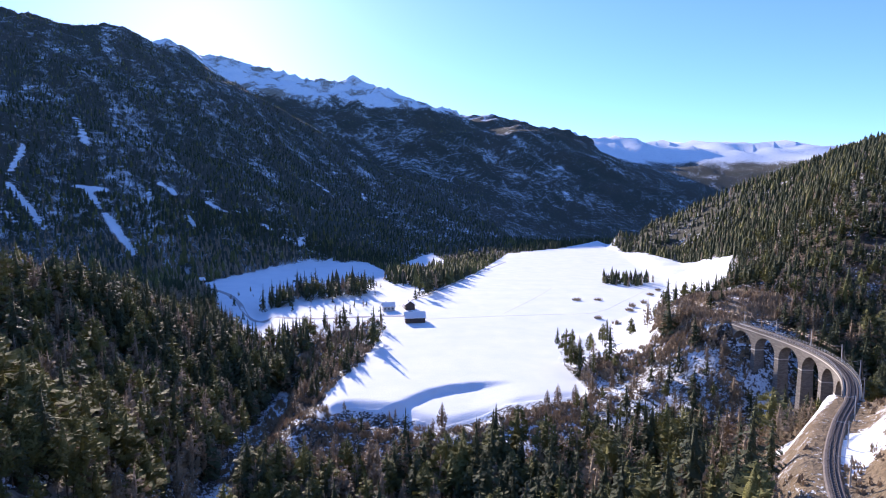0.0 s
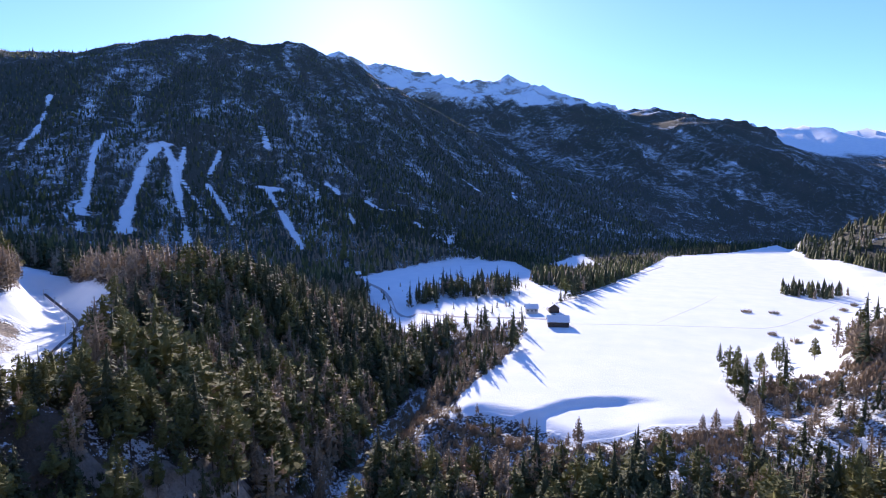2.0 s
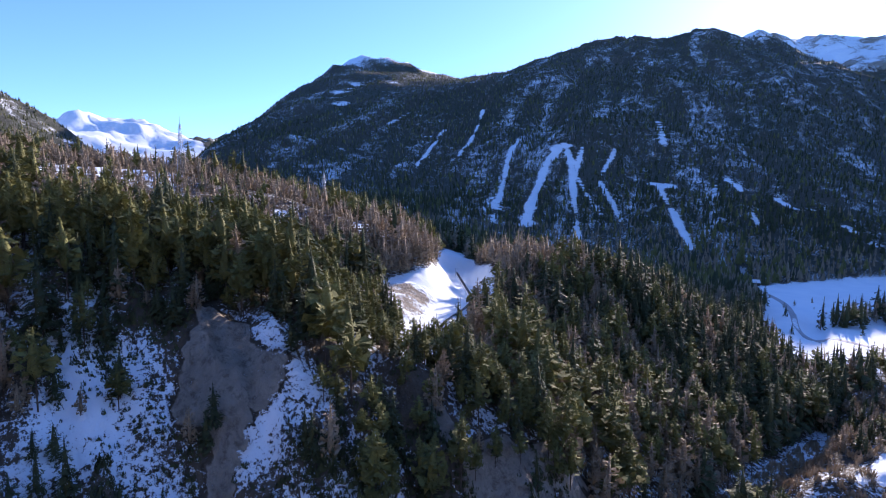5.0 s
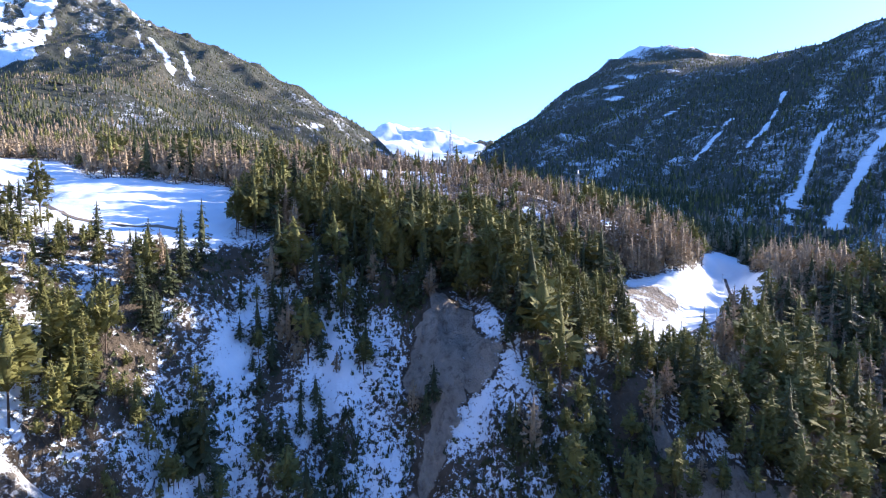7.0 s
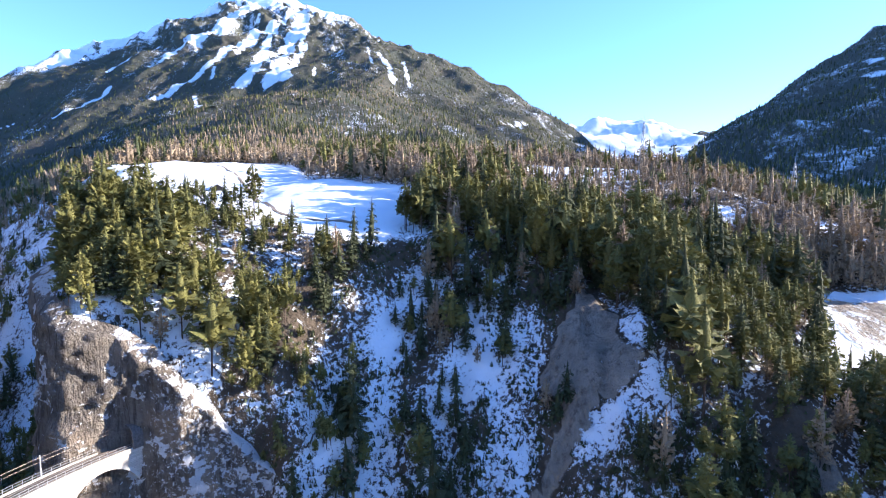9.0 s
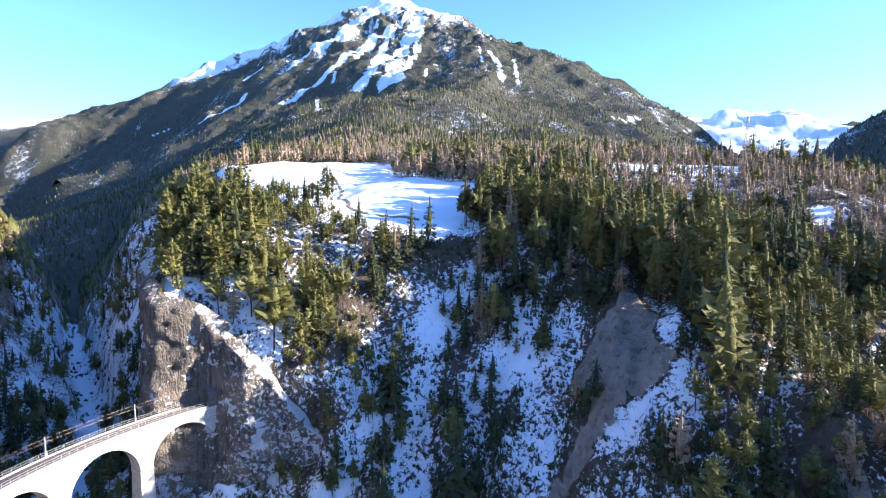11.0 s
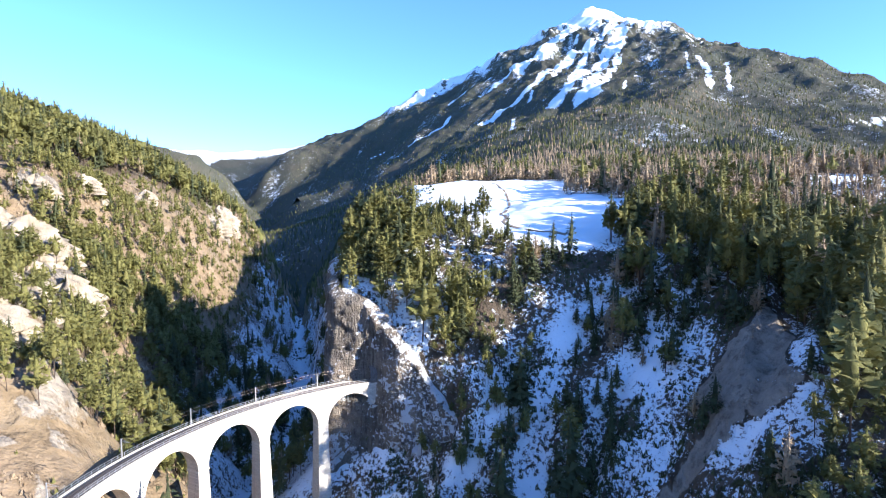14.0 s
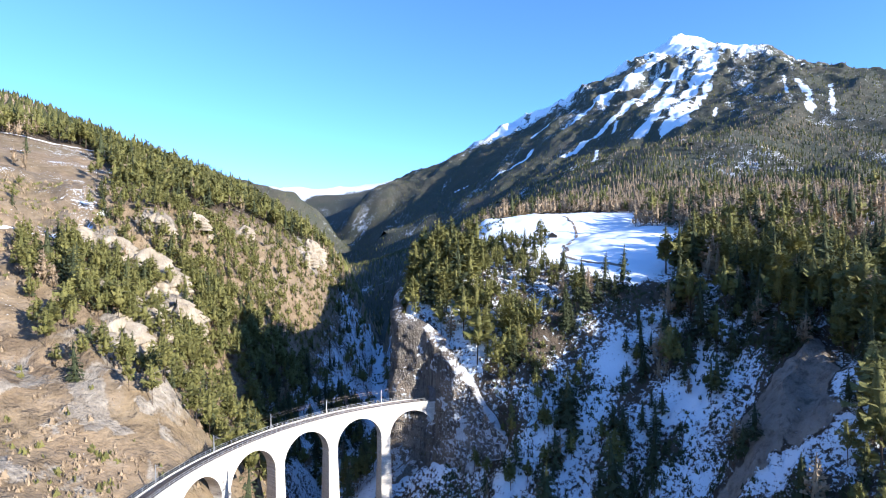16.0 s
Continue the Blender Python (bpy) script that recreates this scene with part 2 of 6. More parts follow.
WEST_HOLLOW = [(-620, 300, -10), (-600, 480, -60), (-480, 560, -80)]
WEST_BANK = [(-180, -190, -40), (-270, -330, -35), (-380, -480, -30), (-560, -720, -20)]
EAST_BANK = [(26, 0, -66), (44, 40, -66), (62, 72, -64), (82, 108, -60), (110, 150, -60), (128, 168, -62)]
EAST_SLOPE = [(-5, -10, -104), (4, 60, -108), (24, 120, -110), (50, 170, -108), (90, 190, -98), (112, 178, -84)]
EAST_TERRACE = [(70, 0, -52), (110, 60, -44), (170, 120, -40), (260, 120, -30)]
FAR_RAIL = [(146, 276, -64), (143, 303, -62), (146, 328, -61.5), (166, 350, -61), (192, 380, -60)]
SPUR_FIELD = [(116, 325, -92), (112, 362, -98), (132, 388, -97), (165, 418, -94), (104, 300, -98), (66, 300, -108), (-20, 262, -112), (-52, 268, -112)]
FIELD_EDGE = [(-70, 265, -108), (-66, 312, -105), (-54, 358, -104), (-48, 437, -104), (-62, 504, -104), (-16, 630, -104), (57, 840, -104), (132, 1117, -104), (276, 1250, -103)]
FIELD_RIGHT = [(34, 284, -105), (81, 296, -104), (76, 356, -104), (95, 416, -103), (175, 490, -101), (314, 685, -96), (420, 1000, -96)]
HILL_EAST_FOOT = [(228, 410, -62), (275, 510, -74), (330, 720, -84), (390, 1120, -95), (620, 1800, -104)]
HILL_EAST = [(300, 420, -10), (420, 560, 30), (560, 707, 80), (556, 770, 66), (529, 849, 36), (510, 975, 14), (468, 1105, -25), (394, 1220, -62)]
HILL_EAST_BACK = [(760, 620, 150), (700, 300, 150), (620, 0, 150), (520, -350, 160), (330, -700, 200)]
HILL_SOUTH = [(89, -966, 233), (46, -867, 200), (0, -667, 130), (-20, -464, 72), (10, -330, 36), (-8, -262, 22), (-29, -250, 18), (-70, -280, 2), (-126, -325, -9), (-175, -370, -25), (-220, -418, -38), (-330, -620, -40)]
SOUTH_FACE = [(36, -56, -48), (38, -100, -28), (14, -140, -26), (-10, -112, -46), (4, -72, -46), (8, -40, -62), (-40, -176, -56), (-92, -234, -60), (-150, -318, -60)]
SOUTH_FOOT = [(-16, -40, -88), (-34, -96, -92), (-72, -172, -100), (-140, -262, -108)]
SOUTH_FIELDS = [(70, -150, 0), (130, -240, 44), (150, -420, 82), (190, -700, 160)]
DOME = [(-1798, 1439, 444), (-1668, 1589, 525), (-1506, 1745, 616), (-1353, 1869, 647), (-1134, 2011, 630), (-912, 2012, 550), (-716, 1985, 430), (-521, 1838, 307), (-330, 1600, 120), (-180, 1350, -40)]
DOME_FACE = [(-900, 640, 40), (-840, 716, 66), (-766, 865, 117), (-733, 958, 142), (-544, 907, 29), (-300, 1060, 10)]
DOME_FOOT = [(-700, 470, -50), (-621, 545, -70), (-565, 672, -80), (-422, 705, -100), (-299, 751, -100), (-146, 1026, -98), (100, 1350, -100), (420, 1830, -104)]
SNOW_RIDGE = [(-1637, 3328, 970), (-1403, 3434, 909), (-1232, 3500, 880), (-951, 3587, 814), (-583, 3565, 779), (-241, 3304, 636)]
LONG_RIDGE = [(-234, 3191, 597), (-10, 3100, 524), (207, 3093, 430), (407, 2972, 436), (617, 2834, 336), (822, 2572, 189), (953, 2203, 17), (900, 1990, -80)]
LONG_RIDGE_BACK = [(65, 3899, 609), (299, 3889, 595), (492, 3869, 564)]
FAR_RANGE = [(1100, 4260, 484), (1277, 4210, 490), (1405, 4275, 463), (1742, 4258, 490), (2123, 4081, 411), (2427, 3907, 388), (2617, 3783, 375), (2921, 3553, 378)]
FAR_RANGE_FOOT = [(1287, 3476, 240), (1100, 2600, -20), (1620, 3003, 130), (1850, 2871, 160)]
FAR_VALLEY = [(700, 1900, -104), (1250, 2420, -30), (1400, 2000, -40)]
WEST_PEAK = [(-1455, 339, 133), (-1811, 563, 264), (-1973, 712, 366), (-2199, 959, 518), (-2315, 1185, 668), (-2250, 1309, 668), (-2268, 1472, 640), (-2075, 1612, 560), (-2000, 1660, 535)]
WEST_PEAK_FOOT = [(-1000, 340, 10), (-1300, 250, 40), (-800, 480, -10)]
WHITE_RANGE = [(-4488, -55, 528), (-4486, 158, 547), (-4476, 353, 563), (-4457, 556, 559), (-4328, 749, 463), (-4287, 965, 414)]
BIG_PEAK_LEFT = [(-1221, -2382, 172), (-1367, -2419, 265), (-1727, -2431, 411), (-2040, -2317, 601), (-2346, -2166, 762), (-2558, -1924, 892), (-2669, -1774, 1021), (-2790, -1589, 1106)]
BIG_PEAK_RIGHT = [(-2796, -1376, 1010), (-2730, -1150, 925), (-2671, -990, 815), (-2409, -495, 573), (-2155, -222, 391), (-1874, -12, 259), (-1726, 63, 203), (-1576, 106, 120)]
BIG_PEAK_KNOB = [(-723, -535, 80), (-945, -575, 168), (-1177, -585, 250), (-1324, -521, 250)]
BIG_PEAK_FOOT = [(-560, -330, 28), (-620, -180, 40), (-859, -167, 62), (-1000, -20, 72), (-1250, 60, 60), (-600, -600, 20), (-760, -1000, 10), (-1000, -1700, 30)]
SOUTH_FAR = [(-524, -2418, 269), (-649, -2387, 282), (-777, -2349, 251), (-851, -2217, 205), (-960, -2280, 190)]
SOUTH_SNOW = [(-1477, -4224, 426), (-1870, -4067, 414), (-2266, -3863, 467)]
WEST_VALLEY = [(-760, 200, 0), (-1000, 160, 20), (-1800, 280, 30), (-2800, 250, 60), (-3700, 300, 160)]
DOME_BACK = [(-1500, 2500, 420), (-1000, 2700, 400), (-500, 2500, 260), (0, 2300, 100)]
SOUTH_VALLEY = [(-800, -1500, -120), (-1080, -2080, -60), (-1200, -3000, 60)]
RIM_OF_THE_WORLD = [(4700, -4700, 500), (4700, 0, 700), (3400, 2200, 500), (4700, 4700, 500), (0, 4750, 500), (-2200, 4700, 800), (-4700, 4700, 500), (-3600, 2400, 500), (-4700, -4700, 400), (0, -4700, 500), (2000, -2500, 700)]
LINES = [RIVER, SIDE_STREAM, SPUR_CREST, SPUR_CLIFF_TOP, SPUR_CLIFF_FOOT, WALL_RIM, WALL_FOOT, WOOD_SLOPE, HILL_CREST, HILL_NORTH, MEADOW_LINE, PLATEAU_BACK, WEST_HOLLOW, WEST_BANK, EAST_BANK, EAST_SLOPE, EAST_TERRACE, FAR_RAIL, FIELD_EDGE, FIELD_RIGHT, HILL_EAST_FOOT, HILL_EAST, HILL_EAST_BACK, HILL_SOUTH, SOUTH_FIELDS, SOUTH_FOOT, DOME, DOME_FOOT, SNOW_RIDGE, LONG_RIDGE, LONG_RIDGE_BACK, FAR_RANGE, FAR_VALLEY, WEST_PEAK, WHITE_RANGE, BIG_PEAK_LEFT, BIG_PEAK_RIGHT, BIG_PEAK_KNOB, SOUTH_FAR, SOUTH_SNOW, SOUTH_VALLEY, WEST_VALLEY, DOME_BACK]
SPOTS = [WALL_FACE, CLEARING, SPUR_FIELD, SOUTH_FACE, DOME_FACE, FAR_RANGE_FOOT, WEST_PEAK_FOOT, BIG_PEAK_FOOT, RIM_OF_THE_WORLD]

SPUR_EDGE = [(-250, -150), (-175, -130), (-142, -116), (-120, -101), (-108, -90), (-94, -76), (-82.5, -63.7), (-88, -58.5), (-94.5, -52.5), (-95, -45), (-97, -38), (-104, -25), (-108, -8), (-114, 2), (-135, -6), (-250, -16)]
# foot line of the bare limestone face in front of it
SPUR_FACE = [(-100, -88, -19), (-90, -76, -23), (-80, -62.5, -29), (-84.5, -55.8, -32), (-89.5, -51, -35), (-91.5, -45, -40), (-94, -38, -48), (-101, -25, -66), (-104.5, -9, -80)]

# the railway: a curve of 103.5 m over the gorge, then on along the east bank to the small viaduct
ARC_X, ARC_Y, ARC_R, DECK_Z = -58.75, 40.7, 96.73, -64.0
RAIL = [(ARC_X + ARC_R * math.cos(radians(a)), ARC_Y + ARC_R * math.sin(radians(a))) for a in range(-111, -25, 5)]
RAIL += [(42, 26), (59, 64), (77, 101), (90, 124), (108, 147), (127, 168), (141, 189), (149, 211), (151, 236), (147, 274), (143, 303), (143, 328), (163, 352), (188, 380)]
WEST_RAIL = [(-150, 128), (-172, 147), (-194, 167), (-212, 188), (-227, 208), (-243, 224), (-263, 238), (-305, 264), (-350, 292)]
VALLEY_ROAD = [(-30, 498), (-52, 502), (-76, 498), (-113, 492), (-152, 500), (-186, 520), (-215, 575), (-249, 632), (-312, 706), (-360, 770)]


def resample(line, step):
    """Points along a line of two or three coordinates, about step apart."""
    pts = np.array(line, float)
    out = []
    for a, b in zip(pts[:-1], pts[1:]):
        k = max(1, int(round(np.linalg.norm((b - a)[:2]) / step)))
        out += [a + (b - a) * i / k for i in range(k)]
    return np.array(out + [pts[-1]])


def smooth_line(line, step):
    """A rounded line through the given points."""
    p = np.array(line, float)
    out = []
    for i in range(len(p) - 1):
        a, b, c, d = p[max(i - 1, 0)], p[i], p[i + 1], p[min(i + 2, len(p) - 1)]
        k = max(2, int(np.linalg.norm(c - b) / step))
        for j in range(k):
            u = j / k
            out.append(0.5 * (2 * b + (c - a) * u + (2 * a - 5 * b + 4 * c - d) * u * u + (3 * b - a - 3 * c + d) * u ** 3))
    return np.array(out + [p[-1]])


def near_step(line):
    far = np.abs(np.array(line, float)[:, :2]).max()
    return 14 if far < 700 else 60 if far < 2100 else 130


def sheet(lines, spots):
    """A surface through lines and spots of known height, straight between them."""
    k = np.concatenate([resample(q, near_step(q)) for q in lines] + [np.array(q, float) for q in spots])
    _, first = np.unique(np.round(k[:, :2] / 3), axis=0, return_index=True)
    k = k[np.sort(first)]
    at = k[:, :2]
    gap = np.sqrt(((at[:, None] - at[None]) ** 2).sum(-1) + 1.0)
    a = np.zeros((len(k) + 3, len(k) + 3))
    a[:-3, :-3] = -gap + np.eye(len(k)) * 1.0
    a[:-3, -3:] = np.c_[np.ones(len(k)), at / 1000]
    a[-3:, :-3] = a[:-3, -3:].T
    w = np.linalg.solve(a, np.r_[k[:, 2], 0, 0, 0])

    def value(x, y):
        h = np.empty(x.shape)
        for i in range(0, x.size, 40000):
            c = slice(i, i + 40000)
            d = np.sqrt((x[c, None] - at[:, 0]) ** 2 + (y[c, None] - at[:, 1]) ** 2 + 1.0)
            h[c] = -d @ w[:-3] + w[-3] + w[-2] * x[c] / 1000 + w[-1] * y[c] / 1000
        return h
    return value


LOW = sheet([q for q in LINES if q is not SPUR_CREST and q is not SPUR_CLIFF_TOP], SPOTS)
HIGH = sheet([q for q in LINES if q is not SPUR_CLIFF_FOOT and q is not RIVER], SPOTS)


def hash2(ix, iy, seed):
    v = (ix * 374761393 + iy * 668265263 + seed * 69069) & 0x7FFFFFFF
    v = ((v ^ (v >> 13)) * 1274126177) & 0x7FFFFFFF
    return ((v ^ (v >> 16)) & 0xFFFF) / 65535.0


def vnoise(x, y, size, seed=0):
    """Value noise between -1 and 1 with lumps of the given size."""
    u, v = x / size, y / size
    iu, iv = np.floor(u).astype(np.int64), np.floor(v).astype(np.int64)
    fu, fv = u - iu, v - iv
    fu, fv = fu * fu * (3 - 2 * fu), fv * fv * (3 - 2 * fv)
    a, b = hash2(iu, iv, seed), hash2(iu + 1, iv, seed)
    c, d = hash2(iu, iv + 1, seed), hash2(iu + 1, iv + 1, seed)
    return 2 * ((a + (b - a) * fu) * (1 - fv) + (c + (d - c) * fu) * fv) - 1


def fbm(x, y, size, octaves, seed=0, gain=0.5, ridged=False):
    total, amp = 0, 1.0
    for k in range(octaves):
        n = vnoise(x + 31.7 * k, y - 17.3 * k, size / 2 ** k, seed + k)
        total = total + amp * ((1 - 2 * np.abs(n)) if ridged else n)
        amp *= gain
    return total


def line_distance(x, y, line, chunk=60000):
    """How far each place lies from a line, and the height of the line there (if it has one)."""
    p = np.array(line, float)
    best, z = np.full(x.shape, 1e9), np.zeros(x.shape)
    for a, b in zip(p[:-1], p[1:]):
        d = b[:2] - a[:2]
        u = np.clip(((x - a[0]) * d[0] + (y - a[1]) * d[1]) / max(d @ d, 1e-9), 0, 1)
        r = np.hypot(x - a[0] - u * d[0], y - a[1] - u * d[1])
        hit = r < best
        best = np.where(hit, r, best)
        if p.shape[1] > 2:
            z = np.where(hit, a[2] + u * (b[2] - a[2]), z)
    return best, z


def inside(x, y, poly):
    p, hit = np.array(poly, float)[:, :2], np.zeros(x.shape, bool)
    for a, b in zip(p, np.roll(p, -1, 0)):
        cross = (a[1] > y) != (b[1] > y)
        hit ^= cross & (x < (b[0] - a[0]) * (y - a[1]) / (b[1] - a[1] + 1e-12) + a[0])
    return hit


def soft_inside(x, y, poly, width):
    """1 well inside the outline, 0 well outside, half on it."""
    d, _ = line_distance(x, y, [*[q[:2] for q in poly], poly[0][:2]])
    return np.clip(0.5 + np.where(inside(x, y, poly), d, -d) / (2 * width), 0, 1)


FIELD = [(-66, 268), (-64, 312), (-54, 358), (-48, 437), (-62, 504), (-16, 630), (57, 840), (132, 1117), (276, 1250), (420, 1500), (362, 1120), (296, 720), (175, 490), (95, 416), (76, 356), (81, 296), (34, 282), (0, 262), (-20, 276), (-49, 282)]
LEFT_FLAT = [(-345, 735), (-312, 715), (-262, 850), (-224, 930), (-136, 978), (-100, 900), (-70, 760), (-15, 640), (-60, 508), (-52, 470), (-98, 458), (-124, 428), (-150, 416), (-180, 452), (-207, 502), (-250, 600), (-297, 674)]
FIELD_STEP = [(-30, 276), (-22, 284), (-15, 293), (-8, 302), (5, 310), (20, 314), (40, 316), (75, 300), (34, 274), (0, 256), (-20, 268)]


def rail_height(y):
    """Level of the east line, which climbs a little beyond the gorge."""
    return DECK_Z + 3.6 * min(1, max(0, (y - 5) / 140)) - 1.2 * min(1, max(0, (y - 230) / 80))


RAIL_Z = [(x, y, rail_height(y)) for x, y in RAIL]
WEST_RAIL_Z = [(x, y, -60.0) for x, y in WEST_RAIL]
STREAM_NEAR = smooth_line([q for q in RIVER], 12)


def sstep(v, lo, hi):
    u = np.clip((v - lo) / (hi - lo), 0, 1)
    return u * u * (3 - 2 * u)


CRAGS = [(6, -205, 15), (-12, -199, 17), (10, -105, 13), (-20, -236, 10), (-46, -257, 9), (-19, -169, 15), (-192, -426, 18), (-98, -327, 9), (9, -154, 13), (-2, -130, 7), (-168, -370, 12), (16, -132, 7)]


def crag_share(x, y):
    """Where bare limestone crags stand out of the southern hill."""
    share = np.zeros(x.shape)
    for cx, cy, r in CRAGS:
        s = (np.abs(x - cx) < 3 * r) & (np.abs(y - cy) < 3 * r)
        if s.any():
            d = np.hypot(x[s] - cx, y[s] - cy) + 0.45 * r * fbm(x[s], y[s], r, 3, 63)
            share[s] = np.maximum(share[s], 1 - sstep(d, 0.55 * r, 1.15 * r))
    return share


SCAR = [(-168, 60), (-157, 66), (-148, 70), (-141, 73), (-136, 75), (-131, 74), (-130, 70), (-131, 65), (-126, 61), (-120, 55), (-113, 51), (-98, 49), (-97, 45), (-113, 46), (-123, 50), (-130, 56), (-136, 50), (-141, 46), (-147, 48), (-151, 53), (-158, 57)]


LOW_SCAR = [(-116, 112), (-108, 121), (-106, 134), (-104, 149), (-104, 166), (-97, 152), (-95, 130), (-99, 112)]


def land(x, y):
    """Height of the ground."""
    x, y = np.asarray(x, float), np.asarray(y, float)
    h = LOW(x, y)
    box = (x > -260) & (x < -60) & (y > -180) & (y < 10)
    if box.any():
        bx, by = x[box], y[box]
        d, _ = line_distance(bx, by, [*SPUR_EDGE, SPUR_EDGE[0]])
        d = np.where(inside(bx, by, SPUR_EDGE), d, -d) + 1.4 * fbm(bx, by, 20, 4, 61, 0.6)
        h[box] += sstep(d, -1.2, 2.4) * np.maximum(0, HIGH(bx, by) - h[box])
    far = np.hypot(x, y - 60)
    # ribs and gullies of the mountains, lumps of the near slopes
    rough = sstep(far, 500, 1300)
    h += rough * (np.where(y > 300, 15, 24) * (fbm(x, y, 300, 5, 3, 0.55, True) - np.where(y > 300, 1.6, 1.2)) * sstep(h, -60, 150))
    h += rough * (1 - sstep(far, 2900, 3500)) * sstep(h, 420, 650) * 22 * (fbm(x, y, 140, 4, 11, 0.6, True) - 1.1)
    h += sstep(far, 2900, 3400) * sstep(h, 250, 420) * ((y > 2300) | (x < -3500)) * 48 * (fbm(x, y, 430, 5, 13, 0.6, True) - 1.1)
    wall = inside(x, y, [(-60, -40), (-62, 150), (-125, 135), (-185, 60), (-195, -5), (-135, -32), (-112, -24), (-99, -18), (-70, -40)]) * 1.0
    h += (1 - rough) * (1.6 * fbm(x, y, 34, 4, 5) + 0.8 * fbm(x, y, 8, 2, 6))
    h += (1 - rough) * wall * (3.2 * fbm(x * 0.3 + y * 0.2, y * 1.6, 20, 4, 8, 0.6, True))
    south = sstep(-y, 40, 90) * np.where(y > -135, sstep(x, -66, -46), sstep(x, -190, -120)) * sstep(-far, -520, -300)
    h += south * 6.0 * (fbm(x, y, 46, 4, 21, 0.55, True) - 0.5)
    slip = soft_inside(x, y, SCAR, 3) if np.hypot(x + 140, y - 60).min() < 60 else 0.0
    h += slip * 1.1 * (fbm(x, y, 9, 3, 87, 0.6, True) - 1.0)
    crag = crag_share(x, y)
    h += crag * (2 + 2.0 * fbm(x, y, 9, 3, 67, 0.6, True))
    h += 24 * np.maximum(0, 1 - np.hypot(x + 2790, y + 1589) / 220)
    flat = soft_inside(x, y, FIELD, 7)
    h = h + flat * (-104.3 + 0.5 * fbm(x, y, 130, 2, 9) + 0.003 * (y - 300) - h)
    flat = soft_inside(x, y, LEFT_FLAT, 14)
    h = h + flat * (-104.0 + 0.6 * fbm(x, y, 110, 2, 19) - h)
    h -= 3.0 * soft_inside(x, y, FIELD_STEP, 2.2) * (1 - sstep(x, 12, 45))
    d, z = line_distance(x, y, STREAM_NEAR)
    h = h + (1 - sstep(d, 4, 15)) * (z - 0.5 + 0.5 * fbm(x, y, 6, 2, 2) - h)
    for line, half, bank in ((RAIL_Z, 4.0, 8), (WEST_RAIL_Z, 4.0, 26)):
        d, z = line_distance(x, y, line)
        over = (line is RAIL_Z) * (inside(x, y, [(-110, -90), (24, -40), (27, 2), (-40, 20), (-110, 0)]) | inside(x, y, [(126, 166), (160, 166), (170, 276), (120, 276)]))
        h = h + (1 - sstep(d, half, half + bank)) * (1 - over) * (z - 0.5 - h)
    return h


def axis(lo, hi, step, edge, grow):
    mid = list(np.arange(lo, hi + step / 2, step))
    up, s = [hi], step
    while up[-1] < edge:
        s *= grow
        up.append(up[-1] + s)
    down, s = [lo], step
    while down[-1] > -edge:
        s *= grow
        down.append(down[-1] - s)
    return np.array(down[:0:-1] + mid + up[1:])


GX, GY = axis(-270, 180, 2.4, 4800, 1.034), axis(-160, 350, 2.4, 4800, 1.034)
MX, MY = np.meshgrid(GX, GY)
FX, FY = MX.ravel(), MY.ravel()
FZ = land(FX, FY)
HZ = FZ.reshape(MX.shape)
SLOPE = np.hypot(np.gradient(HZ, GX, axis=1), np.gradient(HZ, GY, axis=0)).ravel()


PATCHES = []


def height(x, y, grid=None):
    """Height of the ground sheet at places (between its corners)."""
    x, y = np.asarray(x, float), np.asarray(y, float)
    g = HZ if grid is None else grid.reshape(HZ.shape)
    i, j = np.clip(np.searchsorted(GX, x) - 1, 0, len(GX) - 2), np.clip(np.searchsorted(GY, y) - 1, 0, len(GY) - 2)
    u, v = np.clip((x - GX[i]) / (GX[i + 1] - GX[i]), 0, 1), np.clip((y - GY[j]) / (GY[j + 1] - GY[j]), 0, 1)
    z = (g[j, i] * (1 - u) + g[j, i + 1] * u) * (1 - v) + (g[j + 1, i] * (1 - u) + g[j + 1, i + 1] * u) * v
    if grid is None:
        for px, py, pz, _ in PATCHES:
            s = (x > px[0]) & (x < px[-1]) & (y > py[0]) & (y < py[-1])
            if s.any():
                i, j = np.clip(np.searchsorted(px, x[s]) - 1, 0, len(px) - 2), np.clip(np.searchsorted(py, y[s]) - 1, 0, len(py) - 2)
                u, v = (x[s] - px[i]) / (px[i + 1] - px[i]), (y[s] - py[j]) / (py[j + 1] - py[j])
                z[s] = (pz[j, i] * (1 - u) + pz[j, i + 1] * u) * (1 - v) + (pz[j + 1, i] * (1 - u) + pz[j + 1, i + 1] * u) * v
    return z


# ---- what covers the ground ----
MEADOW = [(-172, -14), (-163, -40), (-166, -72), (-180, -100), (-205, -150), (-240, -215), (-300, -252), (-400, -265), (-440, -195), (-325, -125), (-300, -68), (-280, -37), (-225, -8)]
NORTH_MEADOW = [(-400, 20), (-470, 5), (-490, 110), (-415, 100)]
RAIL_CLEARING = [(-262, 158), (-258, 185), (-262, 205), (-280, 226), (-320, 252), (-372, 290), (-430, 335), (-425, 352), (-360, 316), (-300, 282), (-246, 252), (-222, 226), (-196, 186), (-182, 170), (-150, 134), (-150, 122), (-176, 136), (-205, 146), (-235, 148)]
CUT_BANK = [(-252, 162), (-213, 152), (-205, 160), (-222, 179), (-239, 194), (-251, 185)]
PLATEAU_GLADES = [[(-313, 127), (-318, 136), (-309, 146), (-294, 128)], [(-294, 204), (-320, 190), (-318, 176), (-301, 178)]]
